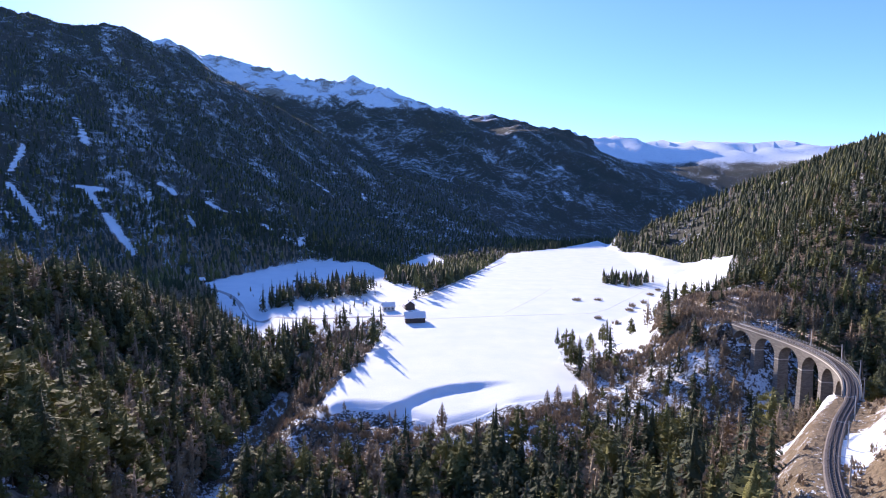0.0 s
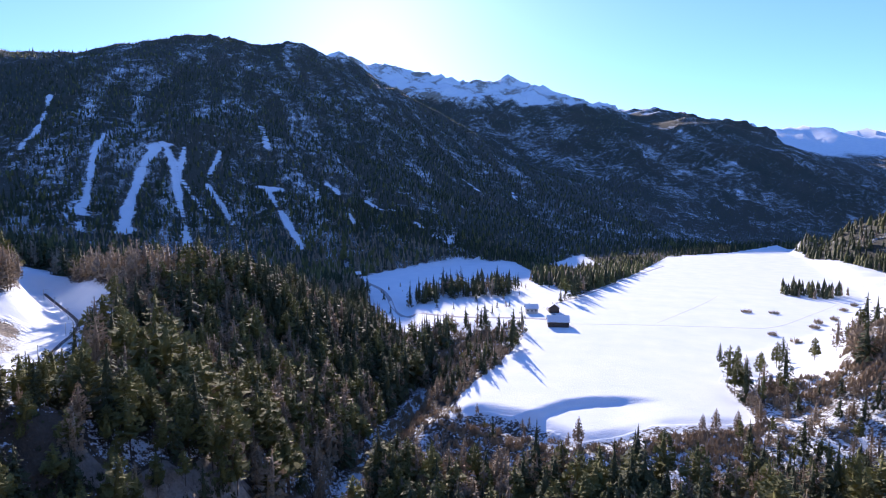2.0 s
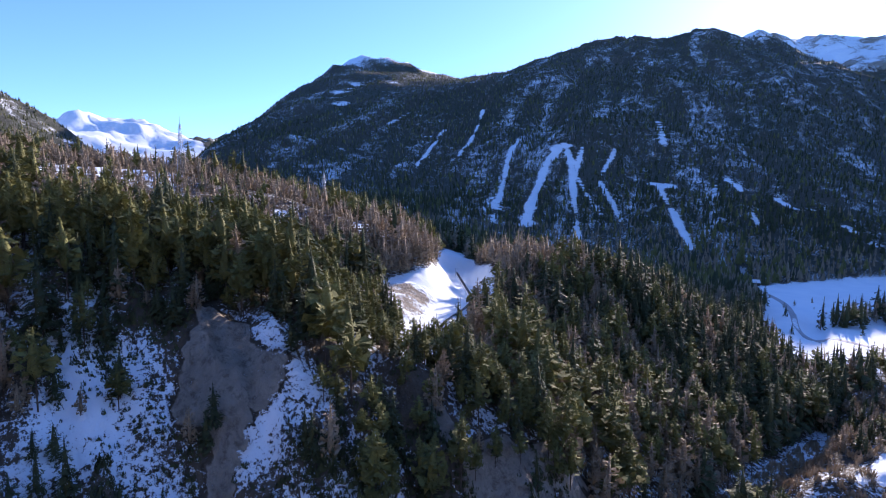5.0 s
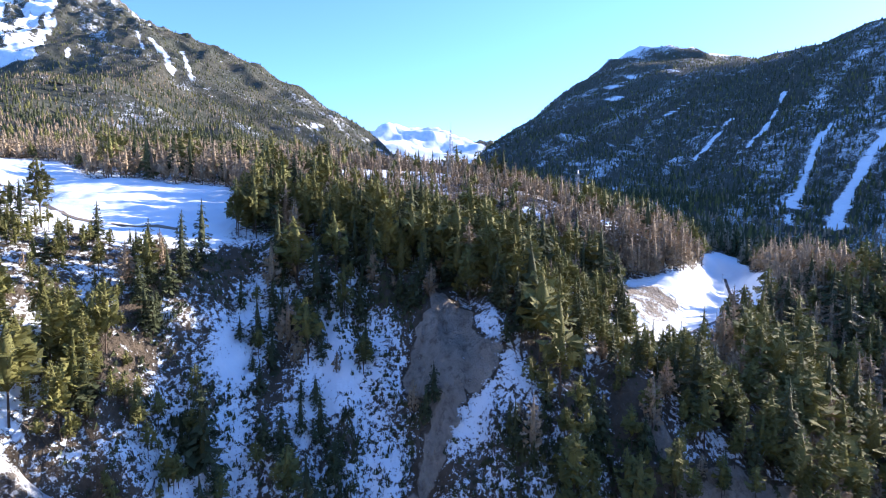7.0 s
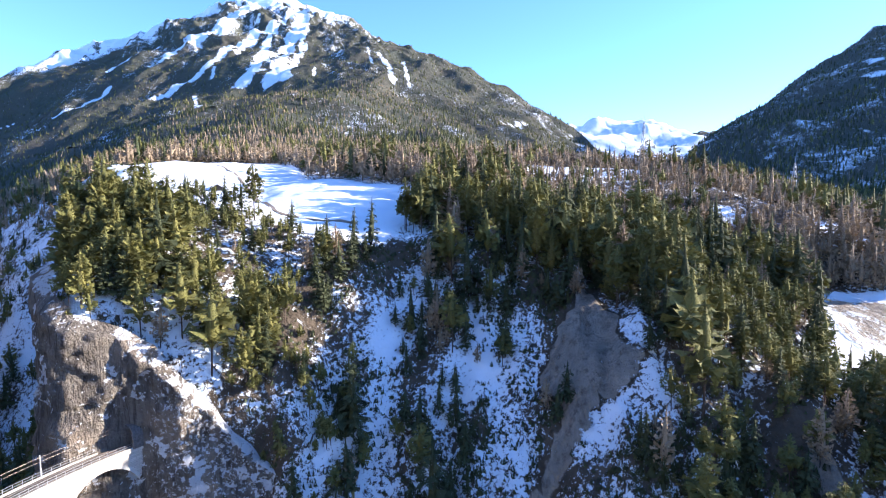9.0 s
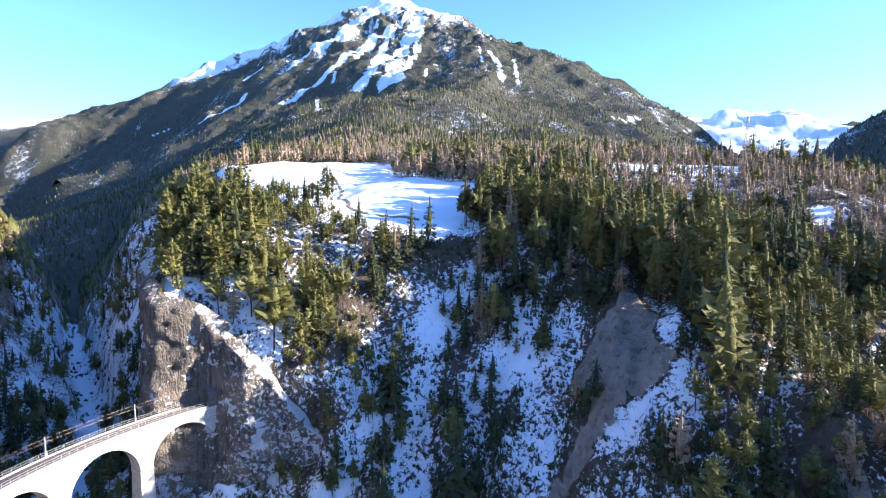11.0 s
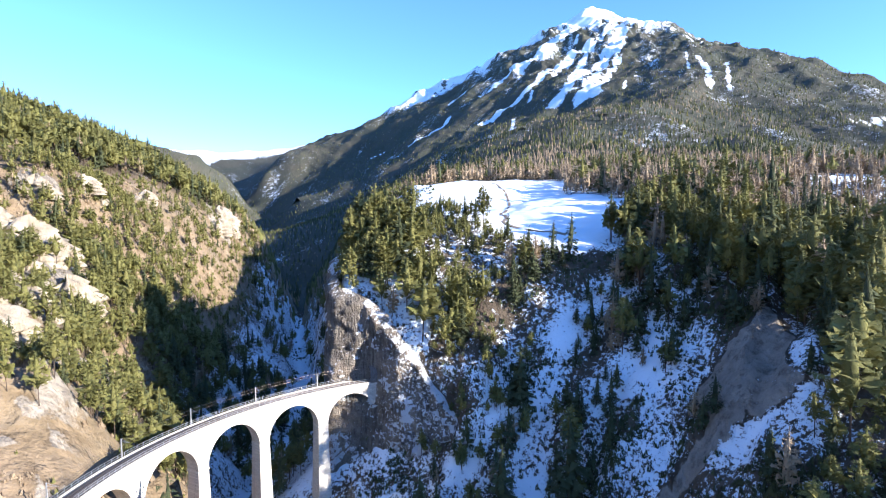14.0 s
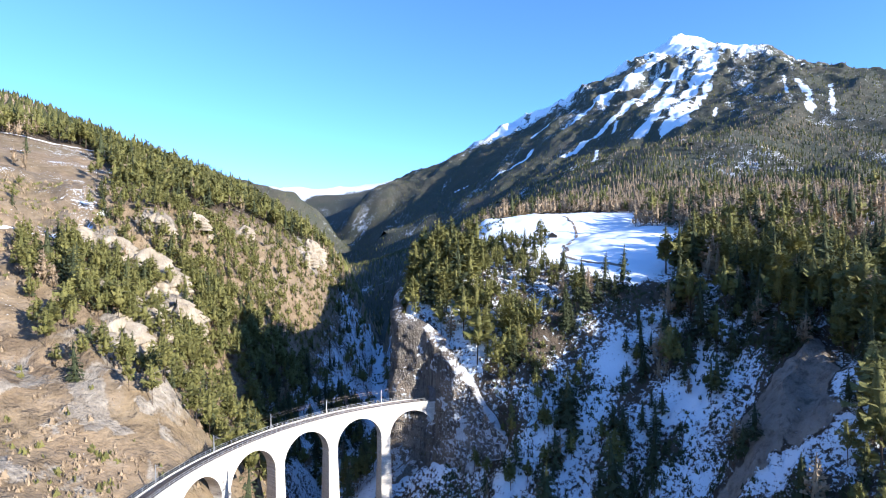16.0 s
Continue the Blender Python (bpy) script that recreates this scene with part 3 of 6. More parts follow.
FLAT_WOODS = [[(-186, 540), (-160, 548), (-137, 585), (-88, 610), (-80, 660), (-120, 690), (-165, 640)], [(-60, 700), (-19, 745), (56, 838), (40, 900), (-60, 870), (-105, 790)], [(200, 692), (234, 668), (312, 748), (410, 960), (285, 985)]]
FIELD_STRIP = [(-54, 479), (-52, 345), (-69, 293), (-90, 312), (-102, 354), (-99, 442), (-75, 470)]
DOME_CLEARING = [(-79, 990), (-24, 1130), (10, 1010), (-40, 940)]
HAY_FIELDS = [(24, -192), (60, -165), (140, -220), (240, -420), (180, -520), (66, -512), (-2, -520), (-16, -400), (-10, -310)]
EAST_SHELF = [(100, 150), (118, 165), (129, 175), (125, 181), (108, 168), (96, 157)]
EAST_PATCH = [(92, 119), (106, 129), (117, 143), (107, 141), (95, 131)]
SPUR_MEADOW = [(84, 340), (108, 342), (124, 362), (160, 392), (215, 440), (262, 510), (330, 620), (362, 760), (372, 1000), (362, 1120), (296, 720), (175, 490), (95, 416), (76, 356)]
SPUR_SNOW = [(-134, -22), (-126, -48), (-104, -62), (-94, -54), (-92, -22), (-94, -8), (-112, 0), (-128, -8)]
GORGE_WALL = [(-56, -40), (-58, 150), (-92, 152), (-120, 130), (-137, 88), (-150, 72), (-168, 54), (-186, 20), (-178, -8), (-143, -34), (-112, -40), (-95, -40)]


SOUTH_HILL = [(-44, -54), (20, -8), (60, -10), (100, -150), (50, -300), (-60, -335), (-180, -425), (-250, -480), (-190, -350), (-132, -262), (-60, -180), (-34, -112)]
KNOLL_SNOW = [(78, 350), (100, 346), (112, 322), (122, 312), (128, 340), (146, 366), (168, 386), (205, 440), (160, 420), (120, 375)]
KNOLL_SIDE = [(112, 322), (124, 284), (136, 271), (142, 300), (148, 345), (166, 378), (168, 386), (146, 366), (128, 340), (122, 312)]
BROWN_BANK = [(110, 226), (131, 240), (146, 238), (128, 196), (95, 138), (80, 117), (72, 122), (82, 155), (98, 196)]
RAIL_HUMP = [(138, 304), (148, 284), (168, 280), (192, 300), (196, 350), (166, 372), (144, 345)]
SCREE = [(-6, -24), (48, -24), (48, -84), (22, -92), (-2, -66)]
SOUTH_SIDE = [(-60, -60), (-20, -40), (20, -8), (420, -10), (420, -1000), (-420, -800), (-300, -520), (-190, -350), (-130, -250), (-60, -150)]
LOWER_GORGE = [(-60, -60), (-90, -30), (-120, -120), (-260, -190), (-420, -480), (-330, -560), (-170, -350), (-110, -240), (-40, -130)]
# bare snow chutes down the mountain sides: half width and line
DOME_CHUTES = [
    (7, [(-762, 861), (-756, 811), (-710, 730), (-656, 654)]),
    (6, [(-761, 860), (-720, 834), (-664, 781), (-582, 699)]),
    (4, [(-733, 880), (-710, 841), (-688, 809)]),
    (7, [(-769, 835), (-749, 870)]),
    (4, [(-900, 863), (-808, 750), (-752, 686), (-691, 618)]),
    (3, [(-744, 677), (-729, 633)]),
    (4, [(-1112, 816), (-1017, 708), (-986, 657)]),
    (3, [(-1104, 751), (-1079, 758)]),
    (4, [(-1142, 957), (-980, 793), (-929, 726)])]
DOME_STREAKS = [
    (4, [(-653, 834), (-606, 807), (-558, 777)]),
    (3, [(-683, 812), (-630, 783), (-590, 766)]),
    (4, [(-739, 940), (-723, 959)]),
    (3, [(-696, 931), (-666, 856)]),
    (6, [(-587, 893), (-548, 903)]),
    (4, [(-571, 892), (-529, 857), (-493, 829), (-440, 782)]),
    (5, [(-496, 979), (-462, 962)]),
    (3, [(-505, 959), (-487, 919)]),
    (3, [(-331, 1399), (-276, 1366), (-229, 1364)]),
    (4, [(-233, 1519), (-197, 1467)]),
    (3, [(-412, 967), (-381, 959), (-352, 977)]),
    (3, [(-312, 964), (-294, 955)]),
    (3, [(-270, 950), (-243, 966)]),
    (3, [(-421, 912), (-401, 893)]),
    (4, [(-729, 1117), (-643, 1008)])]
WEST_STREAKS = [
    (7, [(-1573, 796), (-1524, 722)]),
    (6, [(-1874, 980), (-1724, 813), (-1545, 654)]),
    (4, [(-1206, 551), (-1186, 572)]),
    (4, [(-1807, 1056), (-1623, 955)]),
    (5, [(-1279, 814), (-1231, 730)])]
PEAK_CHUTES = [
    (38, [(-2643, -1523), (-2422, -1510), (-2189, -1471)]),
    (44, [(-2189, -1471), (-2003, -1490)]),
    (19, [(-2003, -1490), (-1884, -1498), (-1757, -1474)]),
    (23, [(-2558, -1306), (-2262, -1295), (-2052, -1279), (-1811, -1223)]),
    (13, [(-1811, -1223), (-1664, -1202), (-1588, -1243), (-1518, -1268)]),
    (32, [(-2535, -1258), (-2155, -1120), (-1785, -963), (-1585, -889)]),
    (17, [(-2330, -1156), (-1978, -992), (-1782, -922), (-1606, -856)]),
    (22, [(-2285, -1275), (-2090, -1205), (-1821, -1058)]),
    (25, [(-1821, -1058), (-1643, -987), (-1564, -986)]),
    (17, [(-2325, -1385), (-2126, -1286), (-1871, -1191)])]
PEAK_STREAKS = [
    (9, [(-1979, -676), (-1842, -589), (-1608, -498)]),
    (7, [(-2409, -873), (-2512, -866)]),
    (5, [(-2011, -733), (-1813, -636)]),
    (5, [(-2033, -602), (-1612, -446)]),
    (5, [(-1512, -154), (-1612, -94)]),
    (5, [(-1680, -787), (-1641, -773)]),
    (5, [(-1711, -1181), (-1610, -1122)]),
    (5, [(-1508, -1112), (-1126, -813)]),
    (9, [(-2022, -1657), (-1834, -1645), (-1740, -1659)]),
    (8, [(-1600, -1519), (-1505, -1520), (-1413, -1552)]),
    (6, [(-1532, -1844), (-1501, -1929)])]


def chutes(x, y, room=1.0):
    bare = np.zeros(x.shape)
    wob = 7 * fbm(x, y, 38, 5, 81, 0.7)
    for half, line in DOME_CHUTES + DOME_STREAKS + WEST_STREAKS + PEAK_CHUTES + PEAK_STREAKS:
        p = np.array(line, float)
        s = (x > p[:, 0].min() - 90) & (x < p[:, 0].max() + 90) & (y > p[:, 1].min() - 90) & (y < p[:, 1].max() + 90)
        if s.any():
            d, _ = line_distance(x[s], y[s], line)
            bare[s] = np.maximum(bare[s], 1 - sstep(d + wob[s] * half / 12, half * 0.4 * room, half * 1.1 * room))
    return bare


WALL_GULLIES = [(4.5, [(-177, 3), (-165, 1), (-150, -2), (-134, 0), (-116, 6), (-90, 16)]), (3.5, [(-183, 14), (-168, 20), (-157, 25), (-141, 34), (-125, 41), (-104, 44), (-84, 46)]), (6.0, [(-158, 41), (-142, 42), (-132, 41), (-118, 42), (-96, 44)]), (3.0, [(-152, 34), (-146, 40)])]
THICKETS = [[(-155, 5), (-150, 18), (-140, 26), (-122, 35), (-108, 34), (-112, 14), (-134, 5)], [(-127, -9), (-121, -13), (-114, -5), (-119, -1)], [(-130, 80), (-114, 74), (-104, 84), (-110, 100), (-126, 96)]]


def gullies(x, y):
    bare = np.zeros(x.shape)
    s = (x > -200) & (x < -60) & (y > -20) & (y < 60)
    if s.any():
        for half, line in WALL_GULLIES:
            d, _ = line_distance(x[s], y[s], line)
            bare[s] = np.maximum(bare[s], 1 - sstep(d + 2.5 * fbm(x[s], y[s], 12, 3, 83), half * 0.6, half * 1.6))
    return bare


def cover(x, y, h, slope):
    """Shares of snow, rock, dry grass and far woods at each place."""
    far = np.hypot(x, y - 60)
    n = fbm(x, y, 120, 3, 41)
    streak0 = streaks = fbm(x, y, 70, 4, 47, 0.6)
    open_snow = np.zeros(x.shape)
    for poly, w in ((FIELD, 2), (MEADOW, 4), (NORTH_MEADOW, 4), (RAIL_CLEARING, 3), (LEFT_FLAT, 5), (DOME_CLEARING, 6), (EAST_SHELF, 2), (EAST_PATCH, 2), (SPUR_MEADOW, 6), (KNOLL_SNOW, 5), *((q, 3) for q in PLATEAU_GLADES)):
        open_snow = np.maximum(open_snow, soft_inside(x, y, poly, w))
    wall = soft_inside(x, y, GORGE_WALL, 5)
    lower = soft_inside(x, y, LOWER_GORGE, 12)
    sunny = soft_inside(x, y, SOUTH_HILL, 9)
    rock = sstep(slope, 1.5, 2.3) * (far < 900) * (1 - 0.9 * lower) * (1 - 0.8 * ((y < -130) & (x > -320)))
    bare_edge = 0.3 * fbm(x, y, 8, 3, 99)
    scar = sstep(soft_inside(x, y, SCAR, 4) + bare_edge, 0.42, 0.62) * (np.hypot(x + 140, y - 60) < 60)
    scar = np.maximum(scar, sstep(soft_inside(x, y, LOW_SCAR, 4) + bare_edge, 0.42, 0.62) * (np.hypot(x + 104, y - 136) < 60))
    ledge = soft_inside(x, y, SPUR_SNOW, 3)
    cut = soft_inside(x, y, CUT_BANK, 3)
    scar = np.maximum(scar, 0.8 * cut * (fbm(x, y, 7, 3, 58) > -0.35))
    rock = np.maximum(rock * (1 - 0.35 * wall) * (1 - 0.8 * ledge), scar)
    rock = np.maximum(rock * (1 - 0.8 * sunny), 0.6 * sunny * (y > -150) * sstep(slope * 0.5 + fbm(x, y, 30, 3, 43), 1.0, 1.5))
    rock = np.maximum(rock, crag_share(x, y))
    rock = np.maximum(rock, 0.6 * soft_inside(x, y, SCREE, 8) * sstep(fbm(x, y, 14, 5, 53, 0.7), 0.15, 0.6))
    hay = soft_inside(x, y, HAY_FIELDS, 10)
    rock = rock * (1 - hay)
    grass = np.maximum(sunny, hay)
    east = sstep(x, 64, 84) * sstep(-x, -260, -180) * (y < 215) * (y > 20)
    hump = soft_inside(x, y, RAIL_HUMP, 5)
    grass = np.maximum(np.maximum(grass, 0.8 * east), hump)
    snow = 0.46 + 0.10 * n
    ribs = fbm(y * 1.0 + 0.25 * x, x * 0.22, 11, 4, 91, 0.6)
    snow += wall * (-0.04 + 0.24 * ribs) + 0.20 * lower
    snow += 0.24 * wall * gullies(x, y) + 0.13 * ledge
    dense = sstep(x, 180, 260) * sstep(y, 250, 400) + sstep(-x, 180, 230) * sstep(y, 60, 120) * (far < 620)
    snow -= 0.22 * np.clip(dense, 0, 1)
    snow -= 0.3 * soft_inside(x, y, SOUTH_SIDE, 12) * (1 - lower)
    snow -= (0.55 - 0.33 * wall) * rock + 0.38 * sunny + 0.28 * east + 0.12 * hump
    snow = np.maximum(snow, 1.4 * open_snow) - 0.55 * scar
    snow -= cut * (0.62 + 0.4 * fbm(x, y, 6, 3, 58))
    d, _ = line_distance(x, y, STREAM_NEAR)
    snow += 0.25 * (1 - sstep(d, 2, 8))
    wood = sstep(far, 620, 900) * (1 - open_snow)
    tree_line = 600 + 60 * fbm(x, y, 200, 3, 44)
    bald = sstep(h, tree_line, tree_line + 120)
    bald = np.where((y > 2300) & (x > -2100) & (x < 1000), sstep(h, 470 + 60 * n, 580 + 60 * n) * sstep(y, 2900, 3150), bald)
    bald = np.maximum(bald, ((x > 1000) & (y > 2900)) * sstep(h, 200, 300))
    bald = np.maximum(bald, ((x < -3600) | (y < -3500)) * 1.0)
    bald = np.where((x < -2050) & (y > 900) & (y < 1700), sstep(h + 30 * n, 555, 640), bald)
    bald = np.where((x < -1000) & (x > -2050) & (y > 1200) & (y < 2400), sstep(h, 700, 800), bald)
    d, _ = line_distance(x, y, BIG_PEAK_LEFT[3:] + [(-2796, -1376, 1010)])
    bald = np.where((x < -900) & (y < 100) & (y > -2700) & (x > -3500), (1 - sstep(d + 50 * streak0 + 230 * sstep(fbm(0.87 * y - 0.49 * x + 30 * streak0, 0.16 * (0.87 * x + 0.49 * y), 70, 5, 57, 0.65), -0.25, 0.4), 170, 400)) * sstep(h, 430, 600), bald)
    bare = chutes(x, y)
    bald = np.maximum(bald, bare)
    wood = wood * (1 - bald)
    runs = np.where(y > 300, fbm(0.8 * x + 0.6 * y, 0.18 * (0.6 * x - 0.8 * y), 42, 5, 65, 0.7), fbm(0.87 * y - 0.49 * x, 0.18 * (0.87 * x + 0.49 * y), 60, 5, 66, 0.7))
    sunlit = ((x < -550) & (y < 150)) | (y < -500)
    snow = np.where(far > 700, 0.19 - 0.11 * sunlit + 0.18 * runs + 0.16 * sstep(h, 330, 800) * (x < -1000) * (y < 300) + 0.05 * n + 0.14 * sstep(streaks, 0.25, 0.9) + 0.9 * bald, snow)
    snow = np.maximum(snow, 1.3 * open_snow * (far > 700))
    crag = 0.8 * bald * (y > 2300) * (x < 1000) * sstep(fbm(x, y, 150, 5, 85, 0.65, True), 0.55, 1.1)
    rock, snow = np.maximum(rock, crag), snow - 0.8 * crag
    wood = wood * (1 - hay)
    snow = np.where(hay > 0.5, 0.10 + 0.24 * sstep(fbm(x, y, 60, 3, 52), 0.1, 0.6), snow)
    return snow, rock, grass, wood, scar


def ground_sheet(name, gx, gy, z, values, label):
    """One sheet of ground over a raster, with the shares of what covers it."""
    me = bpy.data.meshes.new(name)
    nx, ny = len(gx), len(gy)
    idx = np.arange(nx * ny).reshape(ny, nx)
    quads = np.stack([idx[:-1, :-1], idx[:-1, 1:], idx[1:, 1:], idx[1:, :-1]], -1).reshape(-1, 4)
    mx, my = np.meshgrid(gx, gy)
    me.vertices.add(nx * ny)
    me.vertices.foreach_set("co", np.c_[mx.ravel(), my.ravel(), z.ravel()].ravel())
    me.loops.add(quads.size)
    me.loops.foreach_set("vertex_index", quads.ravel())
    me.polygons.add(len(quads))
    me.polygons.foreach_set("loop_start", np.arange(0, quads.size, 4))
    me.update(calc_edges=True)
    for key, v in zip(("snow", "rock", "grass", "wood", "earth"), values):
        me.attributes.new(key, "FLOAT", "POINT").data.foreach_set("value", v.astype(np.float32))
    me.materials.append(GROUND)
    me.shade_smooth()
    return tagged(new(name, me), label, "ground" if name == "ground" else "mountain", kind="structure")


COVER = cover(FX, FY, FZ, SLOPE)
SUNK = np.zeros(FX.shape)
# the mountains lie too far out for the raster's wide steps: finer sheets over a sunken ground
def stepped(*marks):
    """A raster axis with a step of its own between each two marks: place, step, place, step, place."""
    return np.concatenate([np.arange(marks[i], marks[i + 2], marks[i + 1]) for i in range(0, len(marks) - 2, 2)] + [[marks[-1]]]).astype(float)


for name, px, py, label in (
        ("mountain_south_west", stepped(-3050, 16, -2660, 7.5, -1340, 16, -1000), stepped(-2560, 16, -1850, 7.5, -450, 16, 260), "tall mountain with snow chutes above dark winter woods"),
        ("mountain_north_west", stepped(-1500, 11, -1150, 4, -380, 10, -180), stepped(600, 4, 1000, 11, 2150), "dark wooded mountain dome with narrow snow chutes"),
        ("mountain_west", stepped(-4790, 30, -3500), stepped(-500, 30, 1400), "distant snow-covered mountain range under a clear sky"),
        ("mountain_north", stepped(-1900, 24, 1000), stepped(2300, 24, 3950), "jagged snowy ridge above long wooded slopes")):
    mx, my = np.meshgrid(px, py)
    fx, fy = mx.ravel(), my.ravel()
    fz = land(fx, fy)
    pz = fz.reshape(mx.shape)
    PATCHES.append((px, py, pz, name))
    edge = np.minimum(np.minimum(FX - px[0], px[-1] - FX), np.minimum(FY - py[0], py[-1] - FY))
    SUNK = np.maximum(SUNK, 45 * np.clip((edge - 90) / 90, 0, 1))
    slope = np.hypot(np.gradient(pz, px, axis=1), np.gradient(pz, py, axis=0)).ravel()
    ground_sheet(name, px, py, fz, cover(fx, fy, fz, slope), label)
ground_sheet("ground", GX, GY, FZ - SUNK, COVER, "snow-covered alpine valley floor, gorge walls and mountain slopes")


def mesh_of(name, co, tri, mat, materials, smooth=False):
    me = bpy.data.meshes.new(name)
    me.vertices.add(len(co))
    me.vertices.foreach_set("co", np.ascontiguousarray(co, np.float32).ravel())
    me.loops.add(tri.size)
    me.loops.foreach_set("vertex_index", np.ascontiguousarray(tri, np.int32).ravel())
    me.polygons.add(len(tri))
    me.polygons.foreach_set("loop_start", np.arange(0, tri.size, tri.shape[1], dtype=np.int32))
    for m in materials:
        me.materials.append(m)
    me.polygons.foreach_set("material_index", np.ascontiguousarray(mat, np.int32))
    me.update(calc_edges=True)
    return me


# ---- the bare limestone face of the spur ----
def rock_face(name, line, inward, depth, label, quiet=None):
    """A cliff along a line: ledges, ribs and cracks from foot to top, with snow where ledges face up."""
    p = smooth_line(line, 0.8)
    t = np.gradient(p, axis=0)
    t /= np.linalg.norm(t, axis=1)[:, None]
    out = np.c_[t[:, 1], -t[:, 0]] * inward / np.hypot(t[:, 0], t[:, 1])[:, None]
    top = p[:, 2] + 1.2 * fbm(p[:, 0], p[:, 1], 9, 3, 29)
    foot = height(p[:, 0] + out[:, 0] * 6, p[:, 1] + out[:, 1] * 6) - depth
    s = np.r_[0, np.cumsum(np.hypot(*np.diff(p[:, :2], axis=0).T))]
    rows = 110
    v = np.linspace(0, 1, rows)[:, None]
    z = foot + (top - foot) * v
    ss = np.broadcast_to(s, z.shape)
    wave = z + 4.0 * fbm(ss, z, 22, 3, 31)
    ledge = (wave / 6.5) % 1.0
    push = 1.2 * fbm(ss, z * 0.28, 14, 5, 33, 0.62, True) + 0.9 * fbm(ss, z, 8, 4, 35, 0.6) - 1.0 * ledge ** 3 * (0.4 + 0.6 * sstep(fbm(ss, z, 20, 2, 37), -0.2, 0.3))
    push += 3.0 * (1 - v) ** 1.5 - 0.6
    if quiet:
        d = np.hypot(np.hypot(p[:, 0] - quiet[0], p[:, 1] - quiet[1]), np.maximum(0, np.abs(z - quiet[2]) - 4))
        push = push * sstep(d, 3, 11) - 0.5 * (1 - sstep(d, 3, 11))
    push -= 4.5 * sstep(v, 0.94, 1.0) ** 1.5
    co = np.stack([p[:, 0] + out[:, 0] * push, p[:, 1] + out[:, 1] * push, z + 0.3 * fbm(ss, z, 3, 2, 39)], -1)
    du, dv = np.gradient(co, axis=1), np.gradient(co, axis=0)
    nrm = np.cross(du, dv)
    up = np.abs(nrm[..., 2]) / (np.linalg.norm(nrm, axis=-1) + 1e-9)
    snow = 0.20 + 0.44 * sstep(up + 0.6 * fbm(ss, z, 5, 4, 45, 0.7), 0.45, 0.95) + 0.2 * sstep(ss, 46, 62)
    idx = np.arange(z.size).reshape(z.shape)
    quads = np.stack([idx[:-1, :-1], idx[:-1, 1:], idx[1:, 1:], idx[1:, :-1]], -1).reshape(-1, 4)
    me = mesh_of(name, co.reshape(-1, 3), quads, np.zeros(len(quads)), (CLIFF,))
    me.attributes.new("snow", "FLOAT", "POINT").data.foreach_set("value", snow.astype(np.float32).ravel())
    me.shade_smooth()
    return tagged(new(name, me), label, "cliff", kind="structure")


rock_face("cliff_spur", SPUR_FACE, 1, 4, "brownish grey limestone cliff with snow-dotted ledges above the gorge", (-91, -51, -62))


def outcrop(cx, cy, r, seed):
    """A cream limestone outcrop: upright cracks, ledges and a broken top."""
    z0 = float(height(np.array([cx]), np.array([cy]))[0])
    a, v = np.meshgrid(np.linspace(0, 2 * np.pi, 45)[:-1], np.linspace(0, 1, 22))
    ring_x, ring_y = np.cos(a), np.sin(a)
    crack = fbm(ring_x * 9 + seed, ring_y * 9 + v * 0.8, 3, 4, seed, 0.65, True)
    lump = fbm(ring_x * 5 + seed, ring_y * 5 + v * 6, 4, 3, seed + 5, 0.6)
    block = np.round(2.5 * fbm(ring_x * 4 + seed, ring_y * 4 + np.floor(v * 5) * 3, 3, 2, seed + 7)) / 2.5
    ledge = ((v * 5 + 0.4 * lump) % 1.0) ** 3
    rad = r * (1 - v ** 5) ** 0.5 * (0.8 + 0.2 * crack + 0.12 * lump + 0.16 * block - 0.22 * ledge) * (1.08 - 0.42 * v)
    z = z0 - 0.8 * r + v * r * (1.25 + 0.25 * fbm(ring_x * 3, ring_y * 3, 2, 2, seed + 9))
    co = np.stack([cx + rad * ring_x, cy + rad * ring_y, z], -1)
    idx = np.arange(a.size).reshape(a.shape)
    nxt = np.roll(idx, -1, 1)
    quads = np.stack([idx[:-1], nxt[:-1], nxt[1:], idx[1:]], -1).reshape(-1, 4)
    me = mesh_of("rock_outcrop", co.reshape(-1, 3), quads, np.zeros(len(quads)), (OUTCROP,))
    return tagged(new("rock_outcrop", me), "cream limestone rock outcrop standing out of the sunny wooded slope", "rock", "outcrops of the southern hill")


for n, (cx, cy, r) in enumerate(CRAGS):
    outcrop(cx, cy, 0.95 * r, 20 + n)
    outcrop(cx + 0.9 * r * math.cos(2.4 * n), cy + 0.9 * r * math.sin(2.4 * n), 0.45 * r, 60 + n)


